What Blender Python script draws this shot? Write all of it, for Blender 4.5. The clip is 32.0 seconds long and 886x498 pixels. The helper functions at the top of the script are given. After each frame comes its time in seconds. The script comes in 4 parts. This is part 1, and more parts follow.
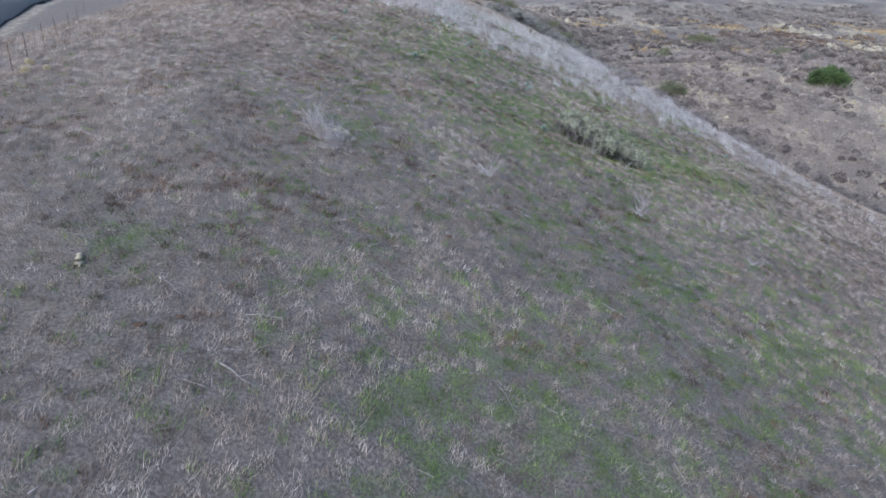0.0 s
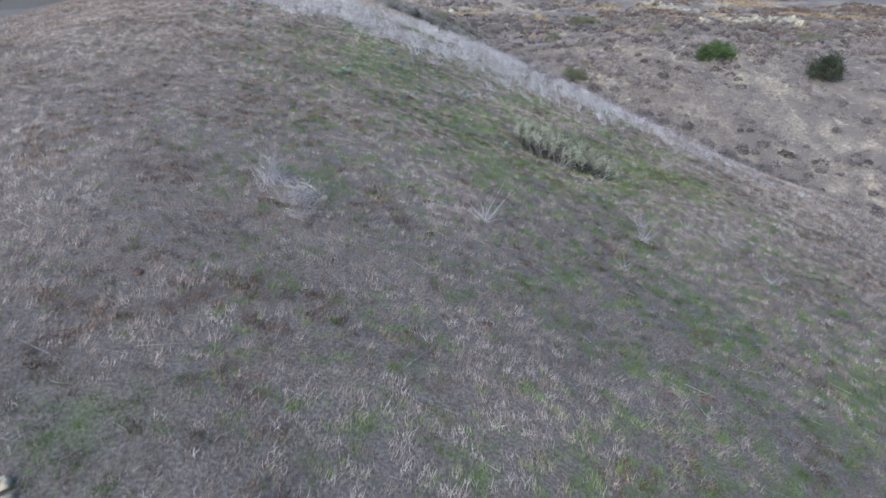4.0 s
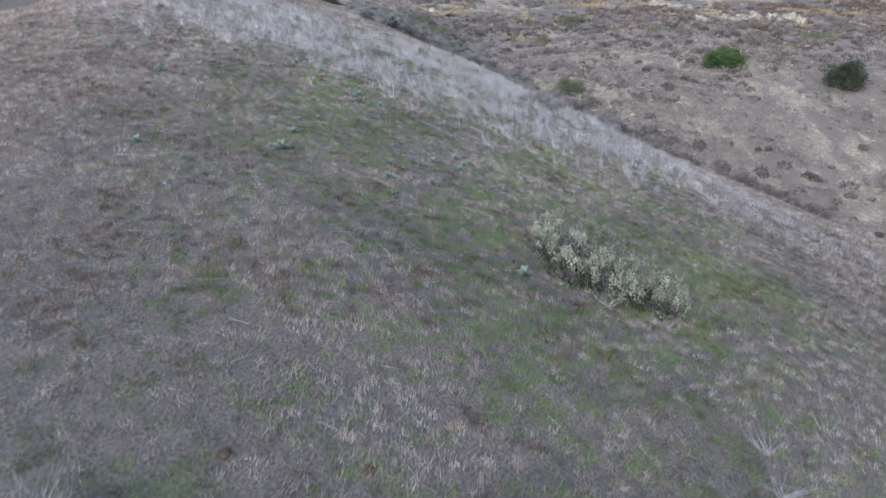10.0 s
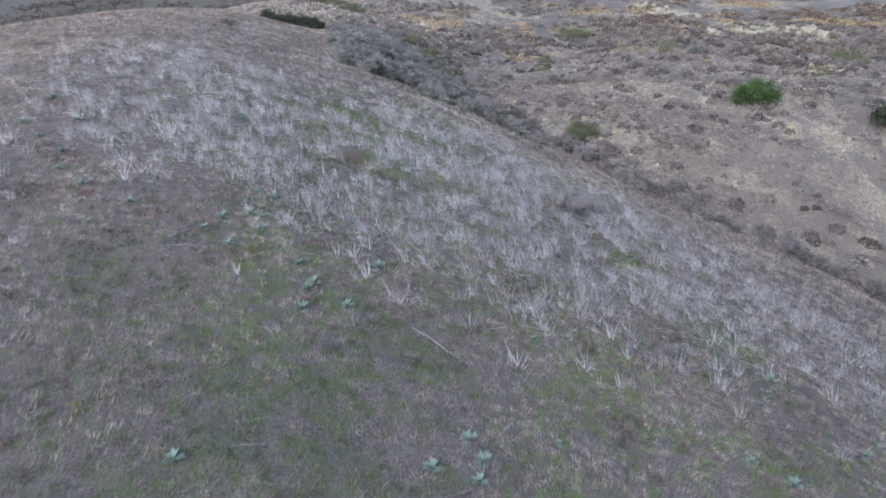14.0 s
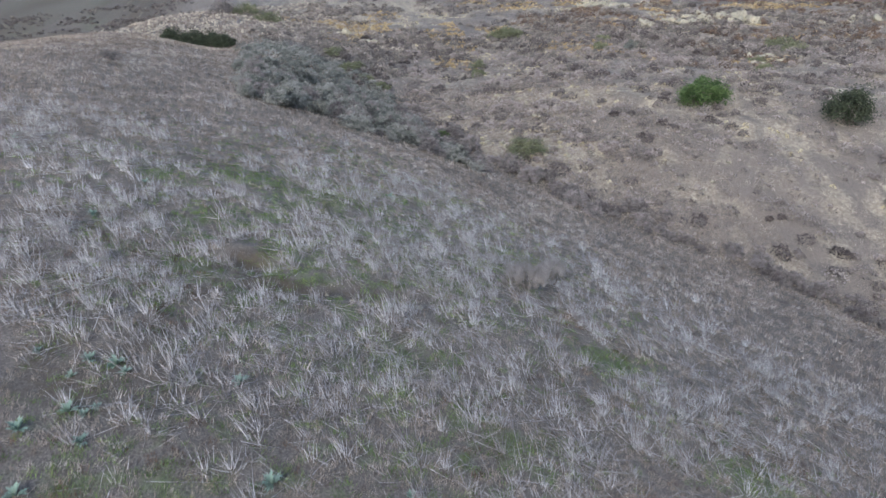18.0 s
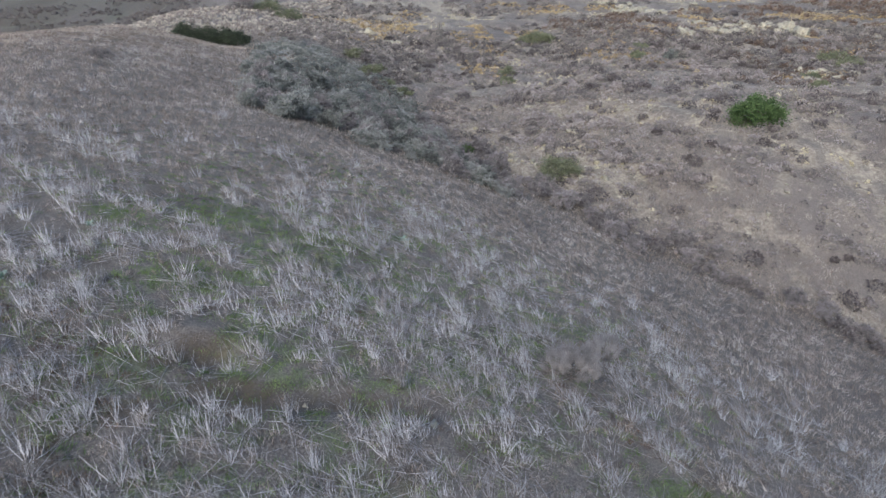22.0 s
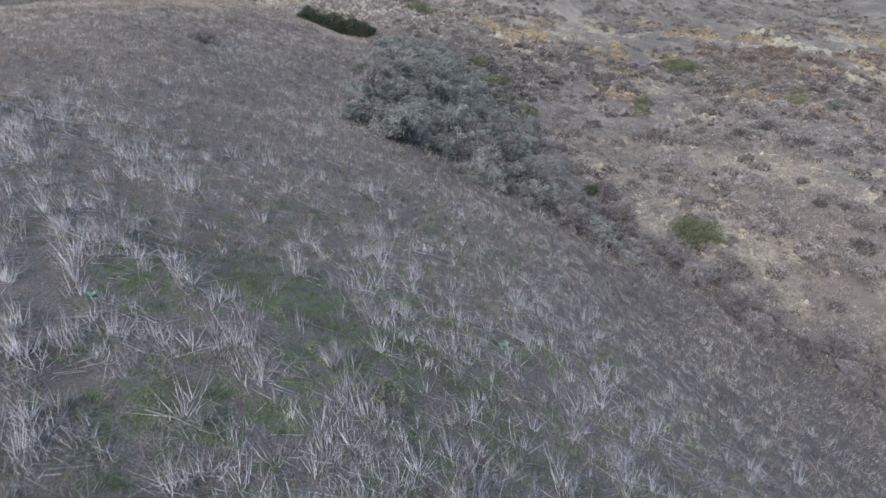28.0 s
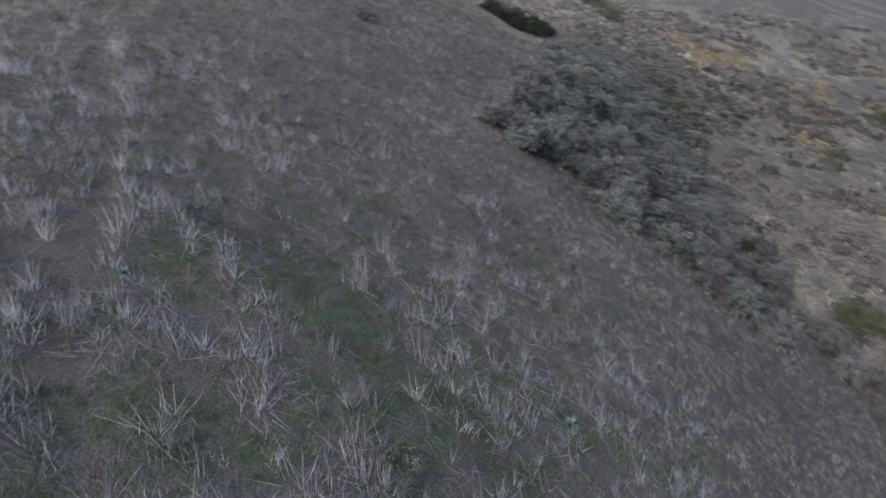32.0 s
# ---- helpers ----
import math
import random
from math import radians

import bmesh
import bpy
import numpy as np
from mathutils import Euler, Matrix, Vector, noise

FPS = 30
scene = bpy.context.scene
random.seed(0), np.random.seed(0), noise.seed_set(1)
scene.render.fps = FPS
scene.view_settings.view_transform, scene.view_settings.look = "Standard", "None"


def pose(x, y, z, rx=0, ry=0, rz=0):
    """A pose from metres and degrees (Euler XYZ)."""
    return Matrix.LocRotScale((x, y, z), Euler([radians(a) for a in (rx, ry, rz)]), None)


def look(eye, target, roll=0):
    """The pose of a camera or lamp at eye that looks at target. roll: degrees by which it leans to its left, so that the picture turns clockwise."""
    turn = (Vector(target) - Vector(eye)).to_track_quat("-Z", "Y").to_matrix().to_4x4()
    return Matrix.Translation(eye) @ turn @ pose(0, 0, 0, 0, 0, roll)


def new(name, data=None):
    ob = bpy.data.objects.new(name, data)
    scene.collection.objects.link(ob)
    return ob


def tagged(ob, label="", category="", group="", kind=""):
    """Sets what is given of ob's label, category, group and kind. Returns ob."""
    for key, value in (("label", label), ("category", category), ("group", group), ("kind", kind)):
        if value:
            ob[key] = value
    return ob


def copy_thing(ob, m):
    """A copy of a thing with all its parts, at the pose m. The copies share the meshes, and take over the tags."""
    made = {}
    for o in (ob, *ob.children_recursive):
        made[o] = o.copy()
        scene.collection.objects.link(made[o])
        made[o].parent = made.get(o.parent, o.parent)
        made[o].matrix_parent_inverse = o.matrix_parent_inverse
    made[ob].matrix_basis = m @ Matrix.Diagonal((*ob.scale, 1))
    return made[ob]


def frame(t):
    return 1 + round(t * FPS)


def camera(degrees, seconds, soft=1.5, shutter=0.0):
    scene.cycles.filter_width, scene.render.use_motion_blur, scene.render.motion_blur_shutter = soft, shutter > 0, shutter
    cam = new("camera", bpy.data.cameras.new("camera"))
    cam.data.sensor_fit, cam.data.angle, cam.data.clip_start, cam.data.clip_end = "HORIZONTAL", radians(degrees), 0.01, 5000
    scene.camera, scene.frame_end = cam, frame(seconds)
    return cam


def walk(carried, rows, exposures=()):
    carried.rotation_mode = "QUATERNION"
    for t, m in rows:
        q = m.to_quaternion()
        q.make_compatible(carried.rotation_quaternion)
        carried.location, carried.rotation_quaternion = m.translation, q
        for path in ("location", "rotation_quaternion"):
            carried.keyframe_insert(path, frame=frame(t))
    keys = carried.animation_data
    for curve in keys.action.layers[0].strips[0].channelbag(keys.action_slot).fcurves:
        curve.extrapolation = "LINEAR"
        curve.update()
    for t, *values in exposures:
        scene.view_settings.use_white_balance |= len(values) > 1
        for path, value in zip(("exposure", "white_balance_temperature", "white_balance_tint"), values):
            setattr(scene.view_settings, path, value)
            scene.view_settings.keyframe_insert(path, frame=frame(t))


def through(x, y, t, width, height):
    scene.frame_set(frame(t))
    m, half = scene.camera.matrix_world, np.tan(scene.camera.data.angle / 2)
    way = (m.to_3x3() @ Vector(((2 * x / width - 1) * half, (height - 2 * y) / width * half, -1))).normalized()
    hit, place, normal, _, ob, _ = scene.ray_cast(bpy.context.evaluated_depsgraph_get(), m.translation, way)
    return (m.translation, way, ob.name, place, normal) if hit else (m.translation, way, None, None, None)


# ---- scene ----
EXPOSURES = [(0.0, 1.34, 5200, 7), (3.0, 1.34, 5200, 7), (6.0, 1.34, 5270, 6), (12.0, 1.33, 5270, 8), (14.0, 1.33, 5240, 8), (18.0, 1.31, 5470, 5), (21.0, 1.27, 5500, 5), (24.0, 1.23, 5460, 6),
             (28.0, 1.27, 5460, 5), (29.0, 1.21, 5460, 5), (30.0, 1.02, 5460, 5), (31.0, 0.90, 5440, 5), (32.0, 0.63, 5440, 6)]
cam = camera(66.32, 32.0, soft=1.5, shutter=0.6)

# seconds, place in metres, heading, pitch and lean in degrees
PATH = [
    (0.0, 0.00, 0.00, 15.00, -0.00, -23.23, 1.48),
    (0.5, -0.29, 1.30, 15.20, -0.00, -23.43, 1.89),
    (1.0, -0.68, 2.53, 15.31, 0.01, -23.56, 2.30),
    (1.5, -1.41, 3.66, 15.33, -0.08, -23.66, 2.71),
    (2.0, -2.43, 4.67, 15.35, -0.55, -23.76, 2.97),
    (2.5, -3.59, 5.61, 15.31, -2.21, -23.74, 2.25),
    (3.0, -4.52, 6.54, 15.36, -5.35, -23.74, 0.82),
    (3.5, -5.04, 7.37, 15.60, -8.46, -23.85, -0.81),
    (5.5, -4.95, 14.17, 15.78, -10.10, -23.89, -1.63),
    (6.0, -4.68, 16.25, 15.77, -10.18, -23.94, -1.63),
    (7.0, -3.95, 20.18, 16.04, -10.47, -24.12, -1.53),
    (8.0, -3.25, 23.44, 16.51, -10.58, -24.24, -1.49),
    (9.0, -2.52, 26.20, 17.01, -10.83, -24.43, -1.55),
    (10.0, -1.43, 29.23, 17.27, -10.85, -24.53, -1.66),
    (11.0, -0.43, 34.06, 17.84, -11.15, -24.63, -1.54),
    (12.0, 0.86, 40.80, 19.23, -11.27, -24.74, -1.33),
    (13.0, 2.21, 49.22, 21.09, -11.38, -24.79, -1.31),
    (14.0, 3.39, 54.64, 22.91, -11.48, -25.11, -1.92),
    (14.5, 3.93, 56.98, 23.27, -12.65, -25.22, -2.42),
    (16.5, 6.73, 65.24, 23.65, -16.76, -25.46, -4.66),
    (17.0, 7.25, 66.88, 23.84, -16.69, -25.54, -4.57),
    (18.0, 8.35, 70.13, 24.19, -16.56, -25.74, -4.40),
    (19.0, 9.31, 73.65, 24.09, -16.51, -25.71, -4.07),
    (20.0, 10.28, 76.98, 23.71, -16.27, -25.69, -3.89),
    (21.0, 11.16, 80.17, 23.38, -15.29, -25.63, -3.32),
    (22.0, 11.95, 82.75, 23.04, -14.87, -25.61, -3.00),
    (22.5, 12.26, 83.81, 22.89, -14.89, -25.61, -2.84),
    (23.0, 12.18, 84.67, 22.87, -12.59, -25.53, -1.48),
    (23.5, 12.42, 85.67, 22.70, -10.21, -25.49, -0.31),
    (24.0, 12.59, 86.64, 22.62, -9.12, -25.54, 0.30),
    (25.0, 12.91, 88.74, 22.51, -7.48, -25.63, 1.32),
    (25.5, 13.06, 90.09, 22.51, -6.89, -25.59, 1.75),
    (27.5, 13.85, 96.28, 23.37, -6.78, -25.72, 2.31),
    (28.0, 13.99, 97.86, 23.39, -6.17, -25.71, 2.57),
    (29.0, 14.41, 100.06, 23.42, -6.37, -25.80, 2.59),
    (30.0, 14.58, 101.48, 23.15, -5.20, -25.91, 2.99),
    (30.5, 15.00, 102.13, 23.06, -2.60, -26.09, 4.10),
    (31.0, 15.73, 102.49, 23.21, -1.55, -26.20, 4.63),
    (31.5, 16.60, 102.98, 23.37, 2.03, -26.61, 6.35),
    (32.0, 17.58, 103.60, 23.40, 7.50, -27.22, 8.76),
]
walk(cam, [(t, pose(x, y, z, 90 + pitch, 0, head) @ pose(0, 0, 0, 0, 0, lean)) for t, x, y, z, head, pitch, lean in PATH],
     exposures=EXPOSURES)

# ---- light: a dull evening sky with hardly a sun ----
world = bpy.data.worlds.new("world")
scene.world = world
world.use_nodes = True
wn = world.node_tree.nodes
sky = wn.new("ShaderNodeTexSky")
sky.sky_type, sky.sun_disc = "NISHITA", False
sky.sun_elevation, sky.sun_rotation = radians(28), radians(215)
sky.air_density, sky.dust_density, sky.ozone_density = 1.0, 3.0, 1.5
wn["Background"].inputs["Strength"].default_value = 0.11
world.node_tree.links.new(sky.outputs["Color"], wn["Background"].inputs["Color"])
sun = new("sun", bpy.data.lights.new("sun", "SUN"))
sun.data.energy, sun.data.angle, sun.data.color = 0.9, radians(25), (1.0, 0.95, 0.88)
sun.matrix_world = look((-60, -85, 100), (0, 0, 0))


# ---- materials ----
def material(name, rough=0.9):
    m = bpy.data.materials.new(name)
    m.use_nodes = True
    b = m.node_tree.nodes["Principled BSDF"]
    b.inputs["Roughness"].default_value = rough
    b.inputs["Specular IOR Level"].default_value = 0.15
    return m, m.node_tree.nodes, m.node_tree.links, b


def tint(nodes, links, fac, stops):
    """A colour ramp on fac: stops of (place, (r, g, b))."""
    ramp = nodes.new("ShaderNodeValToRGB")
    while len(ramp.color_ramp.elements) < len(stops):
        ramp.color_ramp.elements.new(0.5)
    for e, (at, rgb) in zip(ramp.color_ramp.elements, stops):
        e.position, e.color = at, (*rgb, 1)
    links.new(fac, ramp.inputs["Fac"])
    return ramp.outputs["Color"]


def grain(nodes, links, scale, detail=4.0, rough=0.6, stretch=None, distort=0.0):
    """Noise in world metres: about scale features to the metre."""
    geo = nodes.new("ShaderNodeNewGeometry")
    n = nodes.new("ShaderNodeTexNoise")
    n.inputs["Scale"].default_value, n.inputs["Detail"].default_value = scale, detail
    n.inputs["Roughness"].default_value, n.inputs["Distortion"].default_value = rough, distort
    out = geo.outputs["Position"]
    if stretch:
        mp = nodes.new("ShaderNodeMapping")
        mp.inputs["Rotation"].default_value, mp.inputs["Scale"].default_value = (0, 0, radians(stretch[0])), (stretch[1], stretch[2], 1)
        links.new(out, mp.inputs["Vector"])
        out = mp.outputs["Vector"]
    links.new(out, n.inputs["Vector"])
    return n.outputs["Fac"]


def blend(nodes, links, fac, a, b, mode="MIX"):
    mx = nodes.new("ShaderNodeMix")
    mx.data_type, mx.blend_type = "RGBA", mode
    for socket, value in ((mx.inputs["Factor"], fac), (mx.inputs["A"], a), (mx.inputs["B"], b)):
        if isinstance(value, (int, float)):
            socket.default_value = value
        elif isinstance(value, tuple):
            socket.default_value = (*value, 1)
        else:
            links.new(value, socket)
    return mx.outputs["Result"]


def calc(nodes, links, op, a, b, clamp=False):
    m = nodes.new("ShaderNodeMath")
    m.operation, m.use_clamp = op, clamp
    for socket, value in ((m.inputs[0], a), (m.inputs[1], b)):
        if isinstance(value, (int, float)):
            socket.default_value = value
        else:
            links.new(value, socket)
    return m.outputs[0]


def relief(nodes, links, bsdf, height, strength, distance):
    bp = nodes.new("ShaderNodeBump")
    bp.inputs["Strength"].default_value, bp.inputs["Distance"].default_value = strength, distance
    links.new(height, bp.inputs["Height"])
    links.new(bp.outputs["Normal"], bsdf.inputs["Normal"])


def ground_material():
    m, n, l, b = material("hill_ground", 0.95)
    cover = n.new("ShaderNodeVertexColor")
    cover.layer_name = "cover"
    sep = n.new("ShaderNodeSeparateColor")
    l.new(cover.outputs["Color"], sep.inputs["Color"])
    fine, mid, wide = grain(n, l, 9.0, 5, 0.7), grain(n, l, 1.3, 5, 0.65, distort=0.6), grain(n, l, 0.09, 3)
    thatch = tint(n, l, fine, [(0.28, THATCH_DARK), (0.5, THATCH), (0.72, THATCH_PALE)])
    thatch = blend(n, l, calc(n, l, "MULTIPLY", wide, 0.5), thatch, tint(n, l, mid, [(0.35, (0.118, 0.092, 0.070)), (0.7, (0.230, 0.185, 0.150))]))
    green = tint(n, l, fine, [(0.3, (0.075, 0.085, 0.040)), (0.7, (0.190, 0.195, 0.105))])
    straw = tint(n, l, mid, [(0.25, (0.215, 0.172, 0.124)), (0.5, (0.325, 0.268, 0.196)), (0.75, (0.445, 0.380, 0.282))])
    earth = tint(n, l, mid, [(0.3, (0.034, 0.025, 0.017)), (0.7, (0.132, 0.099, 0.065))])
    chalk = tint(n, l, mid, [(0.3, (0.390, 0.325, 0.215)), (0.7, (0.600, 0.530, 0.390))])
    edge = calc(n, l, "MULTIPLY", calc(n, l, "SUBTRACT", mid, 0.5), 1.6)

    def mask(socket):
        return calc(n, l, "MULTIPLY", calc(n, l, "SUBTRACT", calc(n, l, "ADD", socket, edge), 0.30), 1.1, True)
    col = blend(n, l, mask(sep.outputs["Green"]), thatch, straw)
    col = blend(n, l, mask(sep.outputs["Red"]), col, green)
    col = blend(n, l, mask(sep.outputs["Blue"]), col, earth)
    col = blend(n, l, mask(cover.outputs["Alpha"]), col, chalk)
    l.new(col, b.inputs["Base Color"])
    relief(n, l, b, calc(n, l, "ADD", fine, mid), 0.9, 0.08)
    return m


def toned(name, dark, pale, rough=0.85, scale=0.0, through=0.0, each=0.0, mid=None):
    """A matt material whose colour runs from dark to pale by each piece's own tone."""
    m, n, l, b = material(name, rough)
    at = n.new("ShaderNodeAttribute")
    at.attribute_name = "tone"
    fac = at.outputs["Fac"]
    if scale:
        fac = calc(n, l, "ADD", calc(n, l, "MULTIPLY", fac, 0.6), calc(n, l, "MULTIPLY", grain(n, l, scale, 3), 0.4))
    if each:
        info = n.new("ShaderNodeObjectInfo")
        fac = calc(n, l, "ADD", fac, calc(n, l, "MULTIPLY", calc(n, l, "SUBTRACT", info.outputs["Random"], 0.5), each))
    col = tint(n, l, fac, [(0.0, dark), (0.5, mid), (1.0, pale)] if mid else [(0.0, dark), (1.0, pale)])
    l.new(col, b.inputs["Base Color"])
    if through:
        tr = n.new("ShaderNodeBsdfTranslucent")
        l.new(col, tr.inputs["Color"])
        mx = n.new("ShaderNodeMixShader")
        mx.inputs["Fac"].default_value = through
        l.new(b.outputs["BSDF"], mx.inputs[1])
        l.new(tr.outputs["BSDF"], mx.inputs[2])
        l.new(mx.outputs["Shader"], n["Material Output"].inputs["Surface"])
    return m


def mottled(name, dark, mid, pale, scale, rough=0.9, bump=0.4, depth=0.05):
    m, n, l, b = material(name, rough)
    a, c = grain(n, l, scale, 6, 0.65), grain(n, l, scale * 5, 4, 0.6)
    fac = calc(n, l, "ADD", calc(n, l, "MULTIPLY", a, 0.65), calc(n, l, "MULTIPLY", c, 0.35))
    l.new(tint(n, l, fac, [(0.3, dark), (0.5, mid), (0.7, pale)]), b.inputs["Base Color"])
    relief(n, l, b, fac, bump, depth)
    return m


THATCH_DARK, THATCH, THATCH_PALE = (0.044, 0.035, 0.028), (0.158, 0.130, 0.109), (0.325, 0.279, 0.246)
GROUND = ground_material()
DRY_BLADE = toned("dry_grass", (0.086, 0.062, 0.045), (0.535, 0.462, 0.396), 0.9, through=0.2, mid=(0.342, 0.269, 0.214))
GREEN_BLADE = toned("green_grass", (0.076, 0.116, 0.030), (0.265, 0.328, 0.104), 0.8, through=0.3)
STALK = toned("dead_stalk", (0.110, 0.094, 0.086), (0.550, 0.506, 0.486), 0.85, mid=(0.288, 0.259, 0.246))
RUSSET_BLADE = toned("russet_weed", (0.060, 0.034, 0.020), (0.240, 0.150, 0.096), 0.9, through=0.15)
PALE_LOG = mottled("bleached_log", (0.26, 0.22, 0.155), (0.42, 0.37, 0.27), (0.58, 0.52, 0.39), 5, bump=0.5)
BARK = mottled("grey_bark", (0.10, 0.085, 0.075), (0.18, 0.155, 0.135), (0.27, 0.24, 0.215), 9, bump=0.6)
DEADWOOD = mottled("dead_wood", (0.15, 0.13, 0.115), (0.26, 0.235, 0.21), (0.38, 0.345, 0.30), 7, bump=0.5)
SILVER_LEAF = toned("silver_leaf", (0.070, 0.072, 0.050), (0.430, 0.420, 0.305), 0.85, through=0.15)
SAGE_LEAF = toned("sage_leaf", (0.080, 0.079, 0.068), (0.290, 0.278, 0.247), 0.9, through=0.1, each=1.0)
RED_TWIG = toned("russet_scrub", (0.085, 0.055, 0.040), (0.230, 0.165, 0.120), 0.9)
GREY_TWIG = toned("grey_twig", (0.110, 0.092, 0.086), (0.290, 0.250, 0.236), 0.9, each=0.6)
OAK_LEAF = toned("oak_leaf", (0.036, 0.058, 0.020), (0.140, 0.190, 0.066), 0.7, through=0.25)
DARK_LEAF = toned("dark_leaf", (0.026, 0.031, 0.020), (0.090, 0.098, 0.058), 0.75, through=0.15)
OLIVE_LEAF = toned("olive_leaf", (0.100, 0.100, 0.058), (0.240, 0.235, 0.140), 0.85, through=0.25)
THISTLE_LEAF = toned("thistle_leaf", (0.100, 0.142, 0.102), (0.285, 0.350, 0.275), 0.8, through=0.2)
PALE_ROCK = mottled("pale_rock", (0.19, 0.16, 0.11), (0.30, 0.26, 0.19), (0.43, 0.385, 0.30), 1.2, bump=0.8, depth=0.15)
RUST = mottled("rusted_steel", (0.040, 0.026, 0.020), (0.075, 0.050, 0.038), (0.12, 0.085, 0.065), 14)
ASPHALT = mottled("asphalt", (0.040, 0.040, 0.042), (0.055, 0.055, 0.057), (0.075, 0.075, 0.076), 6)
DUNG = mottled("dark_litter", (0.060, 0.036, 0.024), (0.098, 0.062, 0.042), (0.145, 0.10, 0.07), 8)
FAR_TWIG = toned("scrub_twig", (0.080, 0.066, 0.060), (0.330, 0.282, 0.248), 0.9)
LILAC_TWIG = toned("lilac_twig", (0.084, 0.067, 0.062), (0.385, 0.326, 0.296), 0.9, each=0.3)
PALE_TWIG = toned("pale_twig", (0.130, 0.112, 0.104), (0.430, 0.385, 0.360), 0.9)
HILL_BLADE = toned("hill_grass", (0.165, 0.130, 0.104), (0.560, 0.482, 0.376), 0.9, through=0.2, mid=(0.325, 0.270, 0.230))
OCHRE_BLADE = toned("ochre_grass", (0.250, 0.168, 0.085), (0.520, 0.390, 0.215), 0.9, through=0.2)
STRAW_BLADE = toned("straw_blade", (0.330, 0.262, 0.150), (0.620, 0.530, 0.360), 0.9, through=0.2)


# ---- the lie of the land ----
def lattice(ix, iy, seed):
    """A random value from 0 to 1 for each whole-numbered place."""
    h = (ix.astype(np.int64) * 374761393 + iy.astype(np.int64) * 668265263 + seed * 1442695041) & 0x7FFFFFFF
    h = ((h ^ (h >> 13)) * 1274126177) & 0x7FFFFFFF
    return ((h ^ (h >> 16)) & 0xFFFF) / 65535.0


def wave(x, y, size, seed=0):
    """Smooth noise, -1 to 1, with features of about that size in metres."""
    x, y = np.asarray(x, float) / size, np.asarray(y, float) / size
    ix, iy = np.floor(x), np.floor(y)
    u, v = x - ix, y - iy
    u, v = u * u * (3 - 2 * u), v * v * (3 - 2 * v)
    a, b = lattice(ix, iy, seed), lattice(ix + 1, iy, seed)
    c, d = lattice(ix, iy + 1, seed), lattice(ix + 1, iy + 1, seed)
    return 2 * ((a * (1 - u) + b * u) * (1 - v) + (c * (1 - u) + d * u) * v) - 1


def clamp_soft(v, lo, hi, s):
    return lo + s * np.logaddexp(0, (v - lo) / s) - s * np.logaddexp(0, (v - hi) / s)


def hump(x, y, cx, cy, rx, ry, turn=0.0):
    c, s = math.cos(math.radians(turn)), math.sin(math.radians(turn))
    dx, dy = x - cx, y - cy
    return np.exp(-((c * dx + s * dy) / rx) ** 2 - ((c * dy - s * dx) / ry) ** 2)


def spur_z(x, y):
    """The grassy spur under the camera: a crest that falls away to the gully."""
    p, q = clamp_soft(x, -45, 80, 6) / 30, (clamp_soft(y, -20, 330, 10) - 80) / 60
    e = 0.2 * np.logaddexp(0, (x - 22) / 6)
    west = 2.4 * np.logaddexp(0, (-26 + 0.14 * (y - 200) - x) / 6) / (1 + np.exp((185 - y) / 10))
    crest = (-west - 3.0 * np.logaddexp(0, (y - 335) / 10) + 5.58 - 8.22 * p + 3.00 * q - 3.37 * p * p + 0.06 * p * q - 1.22 * q * q + 0.10 * p * p * q - 0.50 * p * q * q
            - 0.11 * q ** 3 + 1.71 * p ** 3 + 0.07 * e - 2.21 * e * np.clip(q, -1.2, 1.2) - 4.31 * e * e)
    apron = (12.0 - 0.094 * (y - 190) - 1.8 * np.logaddexp(0, (186 - y) / 6) - 2.4 * np.logaddexp(0, (-47 - x) / 6)
             - 0.9 * np.logaddexp(0, (x + 20) / 3) - 0.02 * np.clip(x + 20, 0, None) ** 2 - 3.0 * np.logaddexp(0, (y - 325) / 10))
    tail = (-2.6 - 0.026 * (y - 285) - 2.4 * np.logaddexp(0, (282 - y) / 6) - 0.75 * np.logaddexp(0, (np.abs(x) - 16) / 3) - 3.0 * np.logaddexp(0, (y - 440) / 10))
    return 0.6 * np.logaddexp(np.logaddexp(crest / 0.6, apron / 0.6), tail / 0.6)


def slope_z(x, y):
    """The hillside across the gully, with a dome, a back ridge and the falling gully mouth."""
    z = -18.0 - 3.2 * np.logaddexp(0, (178 - y) / 8.0) + 5.0 * hump(x, y, 104, 212, 42, 36, 10)
    z = z + 4.0 * hump(x, y, 60, 330, 40, 30) - 4.0 * hump(x, y, 150, 245, 30, 18, 35)
    z = z + 2.0 * wave(x, y * 0.6, 24, 3) * hump(x, y, 140, 310, 130, 70) + 1.1 * np.abs(wave(x + 0.3 * y, y * 0.55, 11, 4)) + 0.4 * wave(x, y * 0.7, 4, 5) + 0.7 * np.abs(wave(x + 0.5 * y, y * 0.8, 6, 6))
    return z + 9.0 * np.clip((y - 395) / 160, 0, 1) * np.clip((x - 60) / 60, 0, 1) - 7.0 * np.clip((y - 300) / 80, 0, 1) * np.clip((20 - x) / 40, 0, 1)


